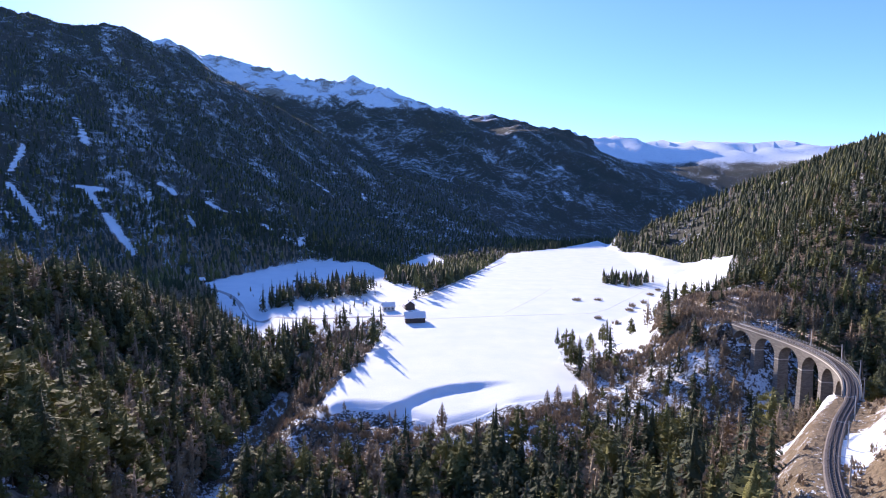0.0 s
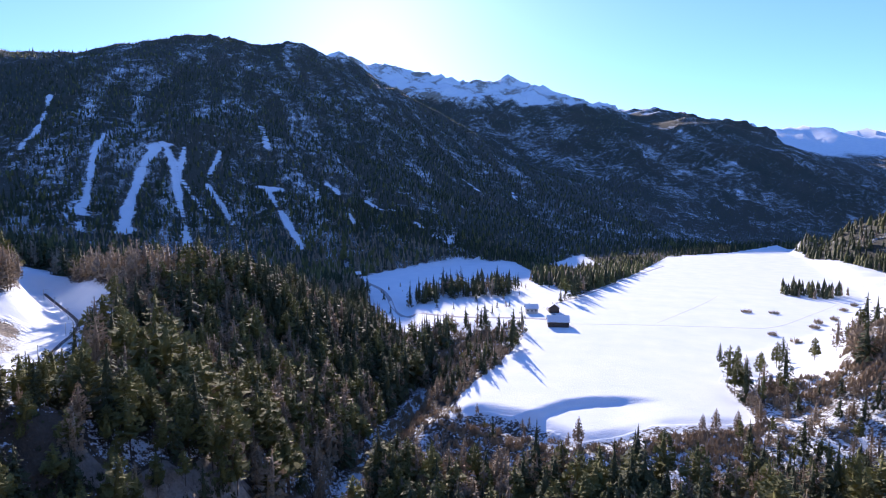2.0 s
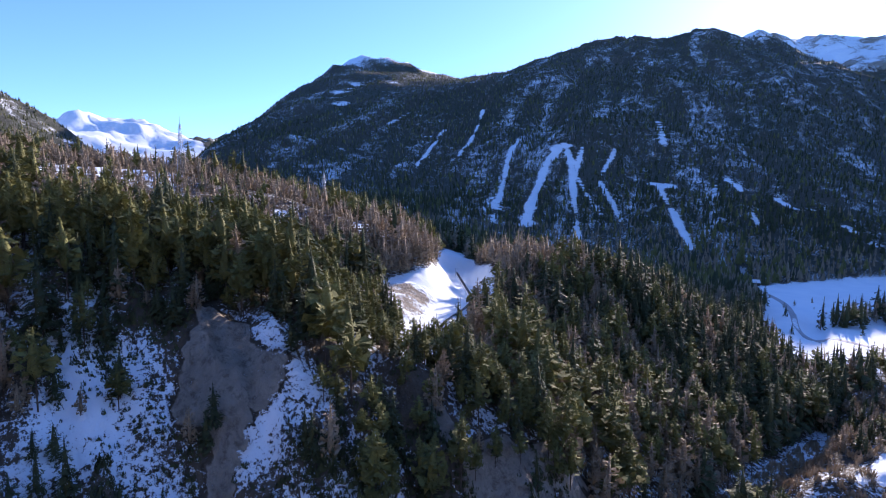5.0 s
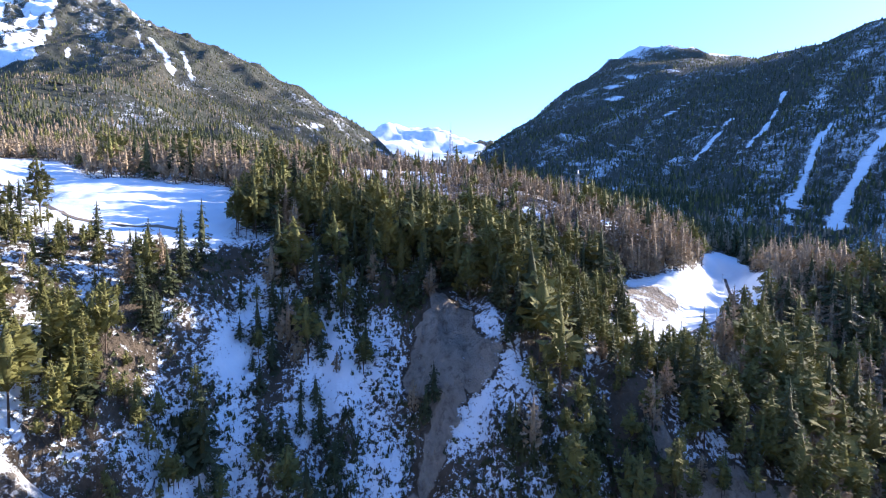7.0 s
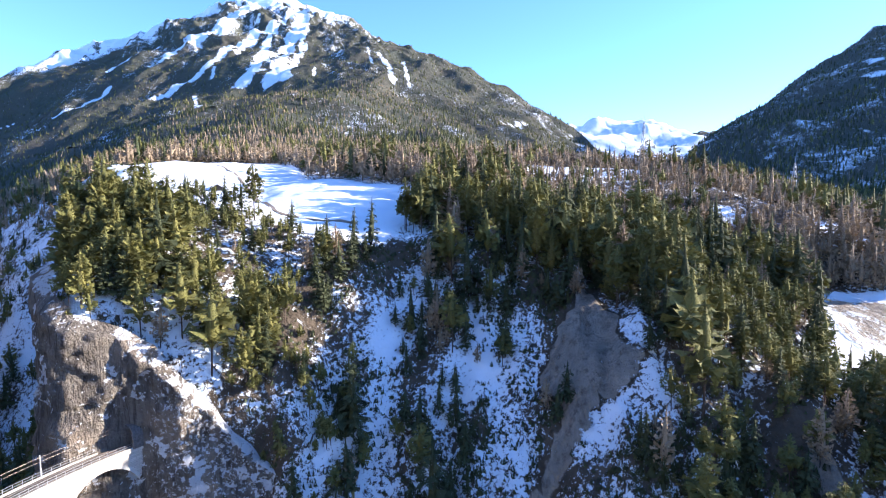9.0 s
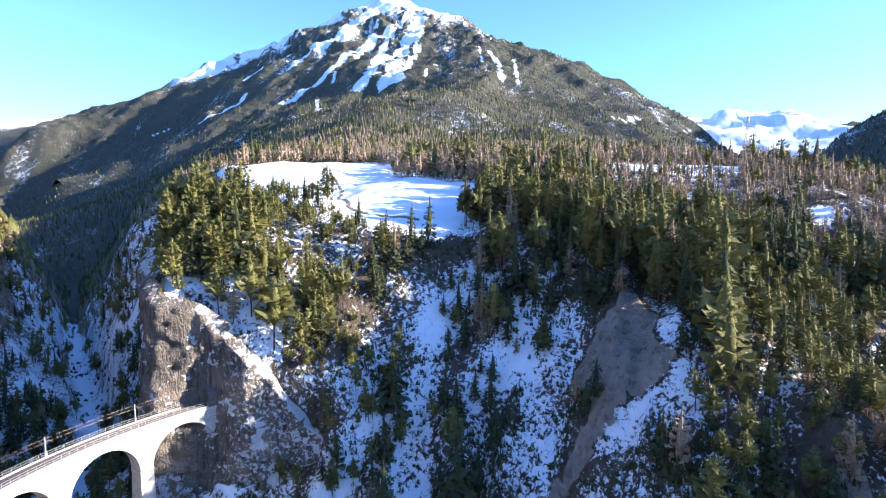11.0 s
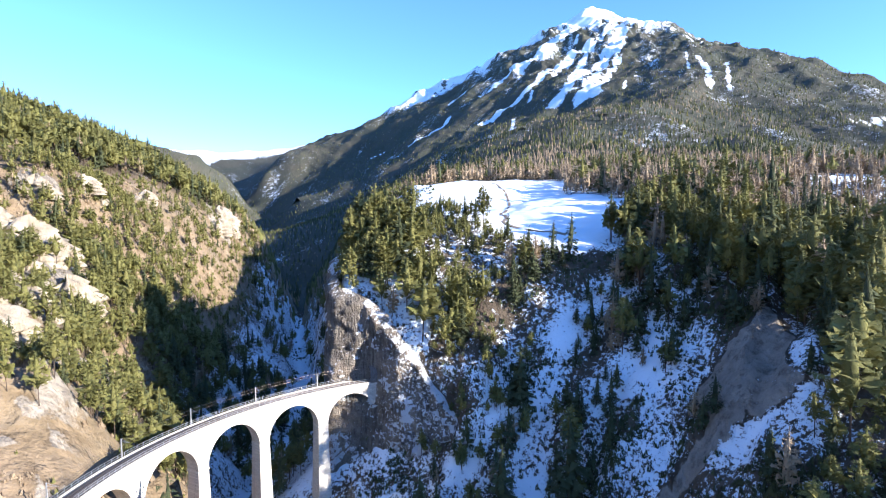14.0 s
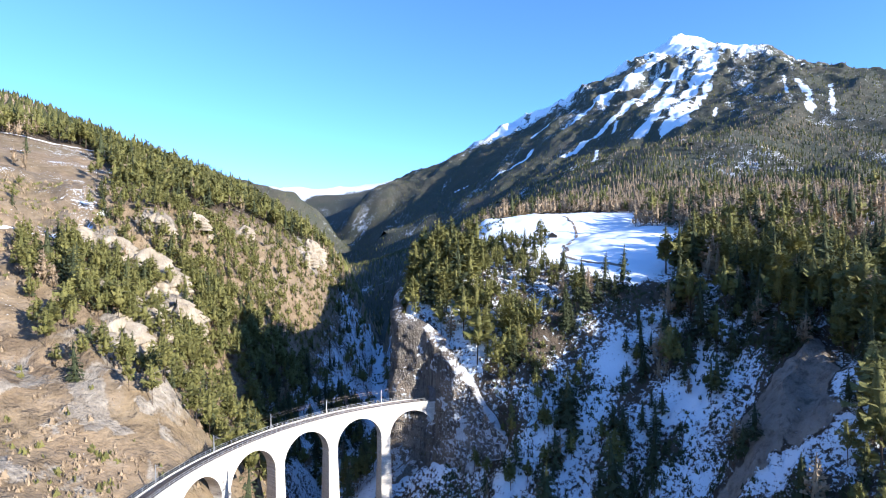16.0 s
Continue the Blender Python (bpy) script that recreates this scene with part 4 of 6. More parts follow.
# ---- trees ----
def tree_template(kind, seed, sprays, trunk_sides):
    """A conifer one metre high: corners, triangles and, for each triangle, 0 for wood and 1 for crown."""
    r = random.Random(seed)
    co, tri, mat = [], [], []
    low, wide = {"spruce": (r.uniform(0.05, 0.14), r.uniform(0.17, 0.22)), "pine": (r.uniform(0.18, 0.38), r.uniform(0.18, 0.24)), "larch": (r.uniform(0.08, 0.18), r.uniform(0.21, 0.27))}[kind]
    bow = (r.uniform(-0.03, 0.03), r.uniform(-0.03, 0.03))
    if trunk_sides:
        for z, rad in ((-0.06, 0.011), (0.45, 0.008)):
            for i in range(trunk_sides):
                a = 2 * math.pi * i / trunk_sides
                co.append((rad * math.cos(a) + bow[0] * max(z, 0), rad * math.sin(a) + bow[1] * max(z, 0), z))
        co.append((bow[0], bow[1], 0.98))
        k = trunk_sides
        for i in range(k):
            j = (i + 1) % k
            tri.extend(((i, j, k + j), (i, k + j, k + i), (k + i, k + j, 2 * k)))
            mat.extend((0, 0, 0))

    def reach(u):
        if kind == "spruce":
            return wide * (1 - u) ** 0.66 * (0.75 + 0.25 * min(1, u * 6)) + 0.008
        if kind == "pine":
            return wide * min(1, 0.5 + 1.6 * u) * (1 - u ** 1.7) ** 0.85 + 0.012
        return wide * (1 - u) ** 0.75 * (0.5 + 0.5 * min(1, u * 3)) + 0.006

    k = 6 if sprays > 50 else 5          # the close inside of the crown, ragged
    rings = []
    for u, share in ((0.0, 0.0), (0.22, 0.36), (0.6, 0.34), (1.0, 0.0)) if sprays > 50 else ((0.0, 0.0), (0.3, 0.42), (1.0, 0.0)):
        z = low + (0.97 - low) * u
        rings.append(len(co))
        for i in range(k if share else 1):
            a, q = 2 * math.pi * i / k, share * reach(u) * r.uniform(0.65, 1.3) * (0.9 if kind == "larch" else 1.0)
            co.append((bow[0] * z + q * math.cos(a), bow[1] * z + q * math.sin(a), z + (r.uniform(-0.03, 0.03) if share else 0)))
    for n, (a, b) in enumerate(zip(rings[:-1], rings[1:])):
        for i in range(k):
            j = (i + 1) % k
            if n == 0:
                new_tris = [(a, b + j, b + i)]
            elif n == len(rings) - 2:
                new_tris = [(a + i, a + j, b)]
            else:
                new_tris = [(a + i, a + j, b + j), (a + i, b + j, b + i)]
            tri.extend(new_tris)
            mat.extend([1] * len(new_tris))
    bunch = [(r.random(), r.uniform(0, 6.28)) for _ in range(7)]        # where limbs are thicker
    done = 0
    while done < sprays:
        u = r.random() ** {"spruce": 1.35, "pine": 0.95, "larch": 1.1}[kind]
        level = 9 if kind == "spruce" else 7
        u = min(0.985, max(0.0, (round(u * level) + r.uniform(-0.28, 0.28)) / level)) if r.random() < 0.6 else u
        a = r.uniform(0, 6.283)
        if kind == "pine" and r.random() < 0.45:
            bu, ba = bunch[r.randrange(7)]
            u, a = min(0.97, max(0, bu + r.gauss(0, 0.05))), ba + r.gauss(0, 0.5)
        q = reach(u) * r.uniform(0.78, 1.15)
        start, run = ((0.2, 0.65), (0.32, 0.52)) if sprays > 250 else ((0.12, 0.5), (0.5, 0.75)) if sprays > 50 else ((0.05, 0.35), (0.65, 0.95))
        near, ext = q * r.uniform(*start), q * r.uniform(*run)
        z = low + (0.985 - low) * u
        rise = {"spruce": -0.45, "pine": 0.06, "larch": 0.25}[kind] * ext * r.uniform(0.3, 1.7) + r.uniform(-0.008, 0.008)
        half = ext * {"spruce": 0.56, "pine": 0.64, "larch": 0.46}[kind] * (0.72 if sprays > 120 else 1.0) * r.uniform(0.6, 1.35) + 0.004
        c, s = math.cos(a), math.sin(a)
        roll = r.uniform(-1, 1) * {"spruce": 0.8, "pine": 1.2, "larch": 1.5}[kind]
        hx, hy, hz = -s * half * math.cos(roll), c * half * math.cos(roll), half * math.sin(roll)
        ox, oy = bow[0] * z, bow[1] * z
        f = len(co)
        co.append((ox + near * c, oy + near * s, z))
        for side in (1, -1):                # a limb spreads outwards to a ragged edge
            e = near + ext * r.uniform(0.75, 1.15)
            co.append((ox + e * c + side * hx, oy + e * s + side * hy, z + rise + side * hz))
        tri.append((f, f + 1, f + 2))
        mat.append(1)
        done += 1
    f = len(co)
    tip, foot, girth = (0.985, 0.90, 2.2) if kind == "pine" else (1.01, 0.92, 1.0)
    co.extend(((bow[0], bow[1], tip), (bow[0] + 0.012 * girth, bow[1], foot), (bow[0] - 0.006 * girth, bow[1] + 0.01 * girth, foot), (bow[0] - 0.006 * girth, bow[1] - 0.01 * girth, foot)))
    tri.extend(((f, f + 1, f + 2), (f, f + 2, f + 3), (f, f + 3, f + 1)))
    mat.extend((1, 1, 1))
    return np.array(co), np.array(tri), np.array(mat)


def far_template(kind, seed, tiers, sides):
    """A ragged cone of few triangles for woods far off."""
    r = random.Random(seed)
    co, tri = [], []
    for t in range(tiers):
        z0, z1 = 0.05 + 0.8 * t / tiers, min(1.0, 0.05 + 0.8 * t / tiers + 0.95 / tiers + 0.12)
        if t == tiers - 1:
            z1 = 1.0
        rad = {"spruce": 0.19, "pine": 0.24, "larch": 0.19}[kind] * (1 - 0.7 * t / tiers)
        f, turn = len(co), r.uniform(0, 6)
        for i in range(sides):
            a = turn + 2 * math.pi * i / sides
            q = rad * r.uniform(0.7, 1.25)
            co.append((q * math.cos(a), q * math.sin(a), z0 + r.uniform(-0.05, 0.05)))
        co.append((r.uniform(-0.01, 0.01), r.uniform(-0.01, 0.01), z1))
        for i in range(sides):
            tri.append((f + i, f + (i + 1) % sides, f + sides))
    return np.array(co), np.array(tri), np.ones(len(tri), int)


def planted(name, label, category, templates, x, y, z, h, materials):
    """One mesh of many plants, each turned, leaning and toned by chance."""
    which = rng.integers(0, len(templates), len(x))
    cos, tris, mats, tones, base = [], [], [], [], 0
    for k, (co, tri, mat) in enumerate(templates):
        s = np.where(which == k)[0]
        if not len(s):
            continue
        a = rng.uniform(0, 2 * np.pi, len(s))
        w = h[s] * rng.uniform(0.85, 1.25, len(s))
        ca, sa = np.cos(a) * w, np.sin(a) * w
        p = np.empty((len(s), len(co), 3), np.float32)
        lean = rng.uniform(-0.03, 0.03, (2, len(s)))
        p[..., 0] = x[s, None] + ca[:, None] * co[:, 0] - sa[:, None] * co[:, 1] + lean[0][:, None] * co[:, 2] * h[s, None]
        p[..., 1] = y[s, None] + sa[:, None] * co[:, 0] + ca[:, None] * co[:, 1] + lean[1][:, None] * co[:, 2] * h[s, None]
        p[..., 2] = z[s, None] + h[s, None] * co[:, 2]
        cos.append(p.reshape(-1, 3))
        tris.append((tri[None] + (np.arange(len(s)) * len(co))[:, None, None] + base).reshape(-1, 3))
        mats.append(np.tile(mat, len(s)))
        tones.append(np.repeat(rng.random(len(s)), len(co)))
        base += len(s) * len(co)
    me = mesh_of(name, np.concatenate(cos), np.concatenate(tris), np.concatenate(mats), materials)
    me.attributes.new("tone", "FLOAT", "POINT").data.foreach_set("value", np.concatenate(tones).astype(np.float32))
    return tagged(new(name, me), label, category, kind="stuff")


def scatter(spacing, near, far, rng):
    """Places on an uneven raster between two distances from the middle of the flight, within the sector that the flight looks over."""
    lim = far + 80
    n = int(2 * lim / spacing)
    i, j = np.meshgrid(np.arange(n), np.arange(n))
    x = -lim + (i.ravel() + rng.uniform(-0.1, 1.1, i.size)) * spacing + 15
    y = -lim + (j.ravel() + rng.uniform(-0.1, 1.1, i.size)) * spacing + 60
    d = np.hypot(x - 15, y - 60)
    yaw = np.degrees(np.arctan2(-(x - 15), y - 60))
    keep = (d >= near) & (d < far) & ((yaw > -48) | (yaw < -172))
    return x[keep], y[keep]


SPUR_WOOD = [(-84.5, -65), (-90, -60), (-96.5, -52), (-100, -40), (-108, -26), (-128, -18), (-146, -34), (-160, -60), (-160, -92), (-130, -106), (-106, -90)]
OPEN = [FIELD, MEADOW, NORTH_MEADOW, RAIL_CLEARING, LEFT_FLAT, DOME_CLEARING, EAST_SHELF, EAST_PATCH, SPUR_MEADOW, *PLATEAU_GLADES]
HILL_TOP_WOOD = [(-235, 20), (-425, 10), (-425, 150), (-330, 195), (-235, 125)]
MEADOW_EDGE = [(-168, -52), (-180, -100), (-205, -150), (-240, -222), (-212, -240), (-168, -180), (-148, -110)]
BELOW_SCAR = [(-118, 108), (-104, 120), (-102, 150), (-100, 168), (-84, 165), (-80, 110), (-100, 100)]
EAST_GULLY = [(-20, 232), (60, 225), (150, 215), (175, 270), (130, 300), (110, 330), (84, 340), (80, 296), (34, 284)]
NARROW_SNOW = [(-372, 118), (-352, 150), (-340, 140), (-356, 112)]


def forest(x, y, h, slope, rng):
    """Chance of a tree at each place, its kind (0 spruce, 1 pine, 2 larch) and its height."""
    far = np.hypot(x - 15, y - 60)
    p = np.ones(x.shape)
    for poly in OPEN:
        p *= 1 - (soft_inside(x, y, poly, 1.5) > 0.5)
    d, _ = line_distance(x, y, STREAM_NEAR)
    p *= np.where(y > 335, 1.0, sstep(d, 4, 9))
    for line, w in ((RAIL, 8), (WEST_RAIL, 6), (VALLEY_ROAD, 7)):
        d, _ = line_distance(x, y, line)
        p *= d > w
    p *= ~inside(x, y, NARROW_SNOW)
    p *= (1 - soft_inside(x, y, SCAR, 3)) * (1 - soft_inside(x, y, LOW_SCAR, 2)) * (1 - 0.85 * inside(x, y, BELOW_SCAR))
    wall = soft_inside(x, y, GORGE_WALL, 5)
    lower = soft_inside(x, y, LOWER_GORGE, 12)
    sunny = soft_inside(x, y, SOUTH_HILL, 9)
    clump = fbm(x, y, 26, 3, 71)
    p *= 1 - wall * (1 - 0.9 * sstep(fbm(y + 0.25 * x, x * 0.22, 15, 3, 95), -0.35, 0.2))
    thicket = np.zeros(x.shape, bool)
    for poly in THICKETS:
        thicket |= inside(x, y, poly)
    p = np.where(thicket, np.maximum(p, 0.9), p)
    p *= 1 - gullies(x, y)
    p *= 1 - 0.85 * crag_share(x, y)
    p *= 1 - 0.42 * lower
    p *= 1 - 0.93 * sstep(slope - 1.6 * sunny - 0.3 * wall - 1.5 * ((y < -130) & (x > -330)), 1.3, 1.9) * (far < 900)
    p *= 0.7 + 0.3 * sstep(fbm(x, y, 40, 2, 73), -0.6, -0.1)
    hay = soft_inside(x, y, HAY_FIELDS, 6)
    p *= 1 - hay * (1 - 0.12 * sstep(clump, 0.4, 0.8))
    p *= 1 - 0.6 * sunny * (y > -150) * sstep(slope * 0.5 + fbm(x, y, 30, 3, 43), 0.8, 1.3)
    p *= 1 - 0.3 * sunny * sstep(clump, 0.05, 0.4)
    grassy = inside(x, y, [(-8, -20), (60, -20), (70, -130), (66, -90), (30, -84), (10, -74), (-8, -60)])
    p *= 1 - 0.7 * grassy
    p *= 1 - 0.9 * inside(x, y, [(-4, -14), (60, -14), (60, -62), (30, -66), (8, -50)])
    shelf = sstep(x, 66, 84) * sstep(-x, -165, -130) * (y > 20) * (y < 205)
    p *= 1 - 0.25 * shelf
    under = inside(x, y, [(-105, -75), (20, -60), (36, 10), (0, 10), (-60, -25), (-90, -20)])
    p *= 1 - 0.85 * under
    rim = inside(x, y, [(-135, -40), (-178, -6), (-190, -20), (-168, -30), (-160, -75), (-150, -85), (-140, -60)])
    p *= 1 - 0.25 * rim
    fieldfront = inside(x, y, [(-92, 234), (56, 228), (72, 296), (86, 312), (0, 288), (-58, 292), (-92, 310)])
    p *= 1 - 0.88 * fieldfront
    belt = inside(x, y, [(-60, 470), (-20, 640), (60, 850), (140, 1120), (100, 1300), (-140, 1000), (-120, 780)])
    p *= 1 - 0.55 * belt * (clump < 0.1)
    for poly in FLAT_WOODS:
        p = np.where(inside(x, y, poly), np.maximum(p, 0.5 + 0.4 * sstep(clump, -0.1, 0.2)), p)
    p = np.where(inside(x, y, LEFT_FLAT), np.maximum(p, 0.025), p)
    p *= 1 - 0.1 * inside(x, y, FIELD_STRIP)
    p *= 1 - chutes(x, y, 1.4)
    spur = inside(x, y, SPUR_WOOD)
    p = np.where(spur, np.maximum(p, np.where(y > -62, 0.62, 0.9)), p)
    p *= np.where(spur & (y > -62), 0.75, 1.0)
    knoll = inside(x, y, [(-100, 100), (-140, 92), (-165, 120), (-150, 240), (-110, 240), (-96, 170)])
    p = np.where(knoll, np.maximum(p, 0.85), p)
    p *= (far < 700) | (height(x, y, COVER[0]) < 0.7)
    # kinds
    larch = 0.10 + 0.55 * sstep(-x, 195, 250) * sstep(far, 230, 300) + 0.5 * (y > 150) * (y < 290) * (x > -300) * (x < 0) + 0.15 * (y > 290) * (x > -300) * (x < 0)
    larch_belt = inside(x, y, [(-300, -120), (-262, -40), (-285, 15), (-420, 90), (-700, 90), (-900, -150), (-900, -560), (-420, -560), (-300, -260)])
    larch = np.where(larch_belt, 0.82, larch)
    plateau = inside(x, y, [(-292, 30), (-300, 175), (-560, 180), (-760, 60), (-900, -150), (-700, -400), (-440, -300), (-330, -110)])
    larch = np.where(plateau & (h < 75 + 20 * clump), 0.85, larch)
    p *= 1 - 0.12 * (larch_belt | plateau)
    larch = np.where(larch_belt & (h > 92 + 20 * clump), 0.1, larch)
    larch = np.where((x < -215) & (x > -300) & (y > -70) & (y < 60), larch + 0.25, larch)
    larch = np.where((x > 40) & (y < 380), 0.55, larch)
    larch = np.where(sunny > 0.5, 0.05, larch)
    larch = np.where((x > 150) & (y > 330), 0.12, larch)
    larch = np.where((far > 900) & ~larch_belt, 0.12, larch)
    knob = (line_distance(x, y, BIG_PEAK_KNOB)[0] < 230) & (h > 95)
    larch = np.where(knob, 0.35, larch)
    east_hill = (x > 160) & (y > 260)
    gully = inside(x, y, EAST_GULLY)
    p = np.where(east_hill & (far > 500), np.maximum(p, 0.75 * (slope < 1.6) * (height(x, y, COVER[0]) < 0.9)), p)
    p *= 1 - (0.3 + 0.4 * (y > 252)) * gully
    strip = inside(x, y, FIELD_STRIP)
    larch = np.where(strip, 0.6, larch)
    pine = np.where(spur, 0.85, 0.58 + 0.25 * sstep(fbm(x, y, 70, 2, 77), -0.2, 0.4))
    pine = np.where(sunny > 0.5, 0.80, pine)
    pine = np.where((x > 100) & (y > 100), 0.15, pine)
    pine = np.where((x > -60) & (x < 100) & (y > 110) & (y < 260), 0.3, pine)
    pine = np.where((x < 0) & (y > 290) & (far < 700), 0.15, pine)
    pine = np.where((far > 900) & (sunny < 0.5), 0.22, pine)
    pine = np.where((wall > 0.5) & ~spur, 0.2, pine)
    pine = np.where((x > -170) & (x < -90) & (y > 85) & (y < 240), 0.88, pine)
    hump = inside(x, y, RAIL_HUMP)
    p *= 1 - 0.4 * hump
    p *= 1 - 0.93 * inside(x, y, KNOLL_SNOW)
    p *= 1 - 0.8 * inside(x, y, KNOLL_SIDE)
    p *= 1 - 0.6 * inside(x, y, BROWN_BANK)
    larch = np.where(fieldfront | hump, 0.9, larch)
    u = rng.random(x.shape)
    kind = np.where(u < larch, 2, np.where(u < larch + (1 - larch) * pine, 1, 0))
    tall = np.where(kind == 0, 22.0, np.where(kind == 1, 21.0, 16.5)) * (1 + 0.22 * rng.standard_normal(x.shape)).clip(0.45, 1.5)
    tall *= 1 - 0.5 * wall * ~spur * (rng.random(x.shape) < 0.8)
    tall *= np.where(spur, np.where(x < -124, 0.32, 0.9), np.where(rim, 0.38, 1.0)) * (1 - 0.35 * lower)
    tall *= np.where(sunny > 0.5, np.where(y < -225, 0.42, 0.58), 1.0) * np.where(strip, 0.52, 1.0) * np.where(inside(x, y, LEFT_FLAT) & (p < 0.5), 0.4, 1.0) * np.where(fieldfront | hump, 0.4, 1.0) * np.where(shelf > 0.3, 0.75, 1.0)
    tall *= np.where(east_hill, 0.62, 1.0) * np.where(gully, 0.6, 1.0)
    tall *= np.where(inside(x, y, HILL_TOP_WOOD), 0.66, 1.0) * np.where(inside(x, y, MEADOW_EDGE), 0.45, 1.0)
    tall *= np.where((x > -205) & (x < -125) & (y > 88) & (y < 160), 0.62, 1.0)
    return p, kind, tall


rng = np.random.default_rng(7)
KINDS = ("spruce", "pine", "larch")
LEAF = (NEEDLE_SPRUCE, NEEDLE_PINE, LARCH_TWIGS)
HEAR = {"spruce": "dark green spruces standing in snow on the slopes", "pine": "olive green pines standing along the gorge and slopes", "larch": "bare brown larches standing in winter woods"}


def grow(spacing, near, far, only=None):
    x, y = scatter(spacing, near, far, rng)
    if only:
        s = inside(x, y, only)
        x, y = x[s], y[s]
    h, s = height(x, y), height(x, y, SLOPE)
    p, kind, tall = forest(x, y, h, s, rng)
    keep = rng.random(x.shape) < p
    return x[keep], y[keep], h[keep] - 0.3, kind[keep], tall[keep]


def turned_away(x, y, h):
    """Slopes that fall away behind the crests."""
    gx, gy = (height(x + 12, y) - height(x - 12, y)) / 24, (height(x, y + 12) - height(x, y - 12)) / 24
    return -gx * (15 - x) - gy * (60 - y) - h < -0.14 * np.hypot(x - 15, y - 60)


BANDS = [(4.8, 0, 330, "near"), (6.4, 330, 620, "middle"), (6.4, 620, 1000, "far"), (9.5, 1000, 1650, "distant"), (15.0, 1650, 3000, "remote")]
chosen = []
STEEP_WOOD = [(-44, -70), (30, -110), (24, -180), (-20, -262), (-126, -330), (-220, -420), (-250, -470), (-190, -350), (-132, -262), (-60, -180)]
for spacing, near, far, band in BANDS:
    x, y, z, kind, tall = grow(spacing, near, far)
    if far > 620:
        s = ~turned_away(x, y, z)
        x, y, z, kind, tall = x[s], y[s], z[s], kind[s], tall[s]
    # the woods of the mountain sides are lower
    tall = tall * np.where((x > 160) & (y > 260) & (y < 1500), 1.0, np.interp(np.hypot(x - 15, y - 60), (600, 850, 1200, 3000), (1.0, 0.52, 0.40, 0.32)))
    for k, name in enumerate(KINDS):
        s = kind == k
        if band == "near":                      # the stretch of rim nearest to the flight becomes single trees
            close = s & inside(x, y, [(-85, -80), (-85, -35), (-165, -5), (-175, 40), (-140, 80), (-118, 120), (-100, 150), (-130, 165), (-215, 90), (-215, -20), (-150, -100)]) & (rng.random(x.shape) < 0.62)
            pick = np.where(close)[0][:115]
            chosen += [(name, float(x[i]), float(y[i]), float(z[i]), float(tall[i])) for i in pick]
            s[pick] = False
        s = np.where(s)[0]
        if not len(s):
            continue
        if band == "near":
            temps = [tree_template(name, 10 * k + v, 112 if name == "larch" else 165, 3) for v in range(10)]
        elif band == "middle":
            temps = [tree_template(name, 50 + 10 * k + v, 40, 0 if name == "spruce" else 3) for v in range(8)]
        elif band == "far":
            temps = [far_template(name, 90 + v, 2, 5) for v in range(4)]
        elif band == "distant":
            temps = [far_template(name, 120 + v, 2, 4) for v in range(4)]
        else:
            temps = [far_template(name, 140 + v, 1, 5) for v in range(4)]
        planted(name + "_wood", HEAR[name], "woods", temps, x[s], y[s], z[s], tall[s], (BARK, LEAF[k]))

x, y, z, kind, tall = grow(3.8, 140, 620, STEEP_WOOD)
s = np.where(kind == 1)[0]
planted("pine_wood", "olive green pines crowding the steep sunny hillside", "woods", [tree_template("pine", 400 + v, 40, 3) for v in range(6)], x[s], y[s], z[s], tall[s], (BARK, NEEDLE_PINE))
x, y, z, kind, tall = grow(3.4, 60, 330, SPUR_WOOD)
s = np.where(rng.random(len(x)) < np.where(y > -62, 0.45, 0.75))[0]
planted("pine_wood", "olive green pines crowding the rocky spur above the gorge", "woods", [tree_template("pine", 430 + v, 165, 3) for v in range(6)], x[s], y[s], z[s], tall[s], (BARK, NEEDLE_PINE))
SPUR_SIDE = [(-88, -58), (-86, -44), (-86, -20), (-92, -6), (-112, 4), (-130, -4), (-134, -20), (-110, -26), (-99, -40)]
x, y = rng.uniform(-134, -86, 420), rng.uniform(-58, 4, 420)
s = inside(x, y, SPUR_SIDE) & (fbm(x, y, 9, 3, 88) > -0.1)
x, y = x[s][:36], y[s][:36]
planted("pine_wood", "small olive green pines clinging to the snowy side of the spur", "woods", [tree_template("pine", 460 + v, 120, 3) for v in range(5)], x, y, height(x, y) - 0.4, rng.uniform(4.5, 11, len(x)), (BARK, NEEDLE_PINE))
NEAR_MESHES = {}
for k, name in enumerate(KINDS):
    for v in range(4):
        co, tri, mat = tree_template(name, 200 + 10 * k + v, 520, 6)
        w, c = mat == 0, mat == 1
        NEAR_MESHES[name, v] = (mesh_of("trunk", co, tri[w], mat[w] * 0, (BARK,)), mesh_of("crown", co, tri[c], mat[c] * 0, (LEAF[k],)))
TREE_LABEL = {"spruce": "dark green spruce tree standing on the snowy gorge rim", "pine": "olive green pine tree with bare lower trunk on the gorge rim", "larch": "bare brown larch tree standing on the gorge rim"}
for n, (name, x, y, z, tall) in enumerate(chosen):
    tree = tagged(new(name + "_tree"), TREE_LABEL[name], "tree", "trees along the gorge rim")
    tree.matrix_world = pose(x, y, z, random.uniform(-2, 2), random.uniform(-2, 2), random.uniform(0, 360)) @ Matrix.Diagonal((tall * random.uniform(0.9, 1.2), tall * random.uniform(0.9, 1.2), tall, 1))
    for part_name, me in zip(("trunk", "crown"), NEAR_MESHES[name, n % 4]):
        new(part_name, me).parent = tree

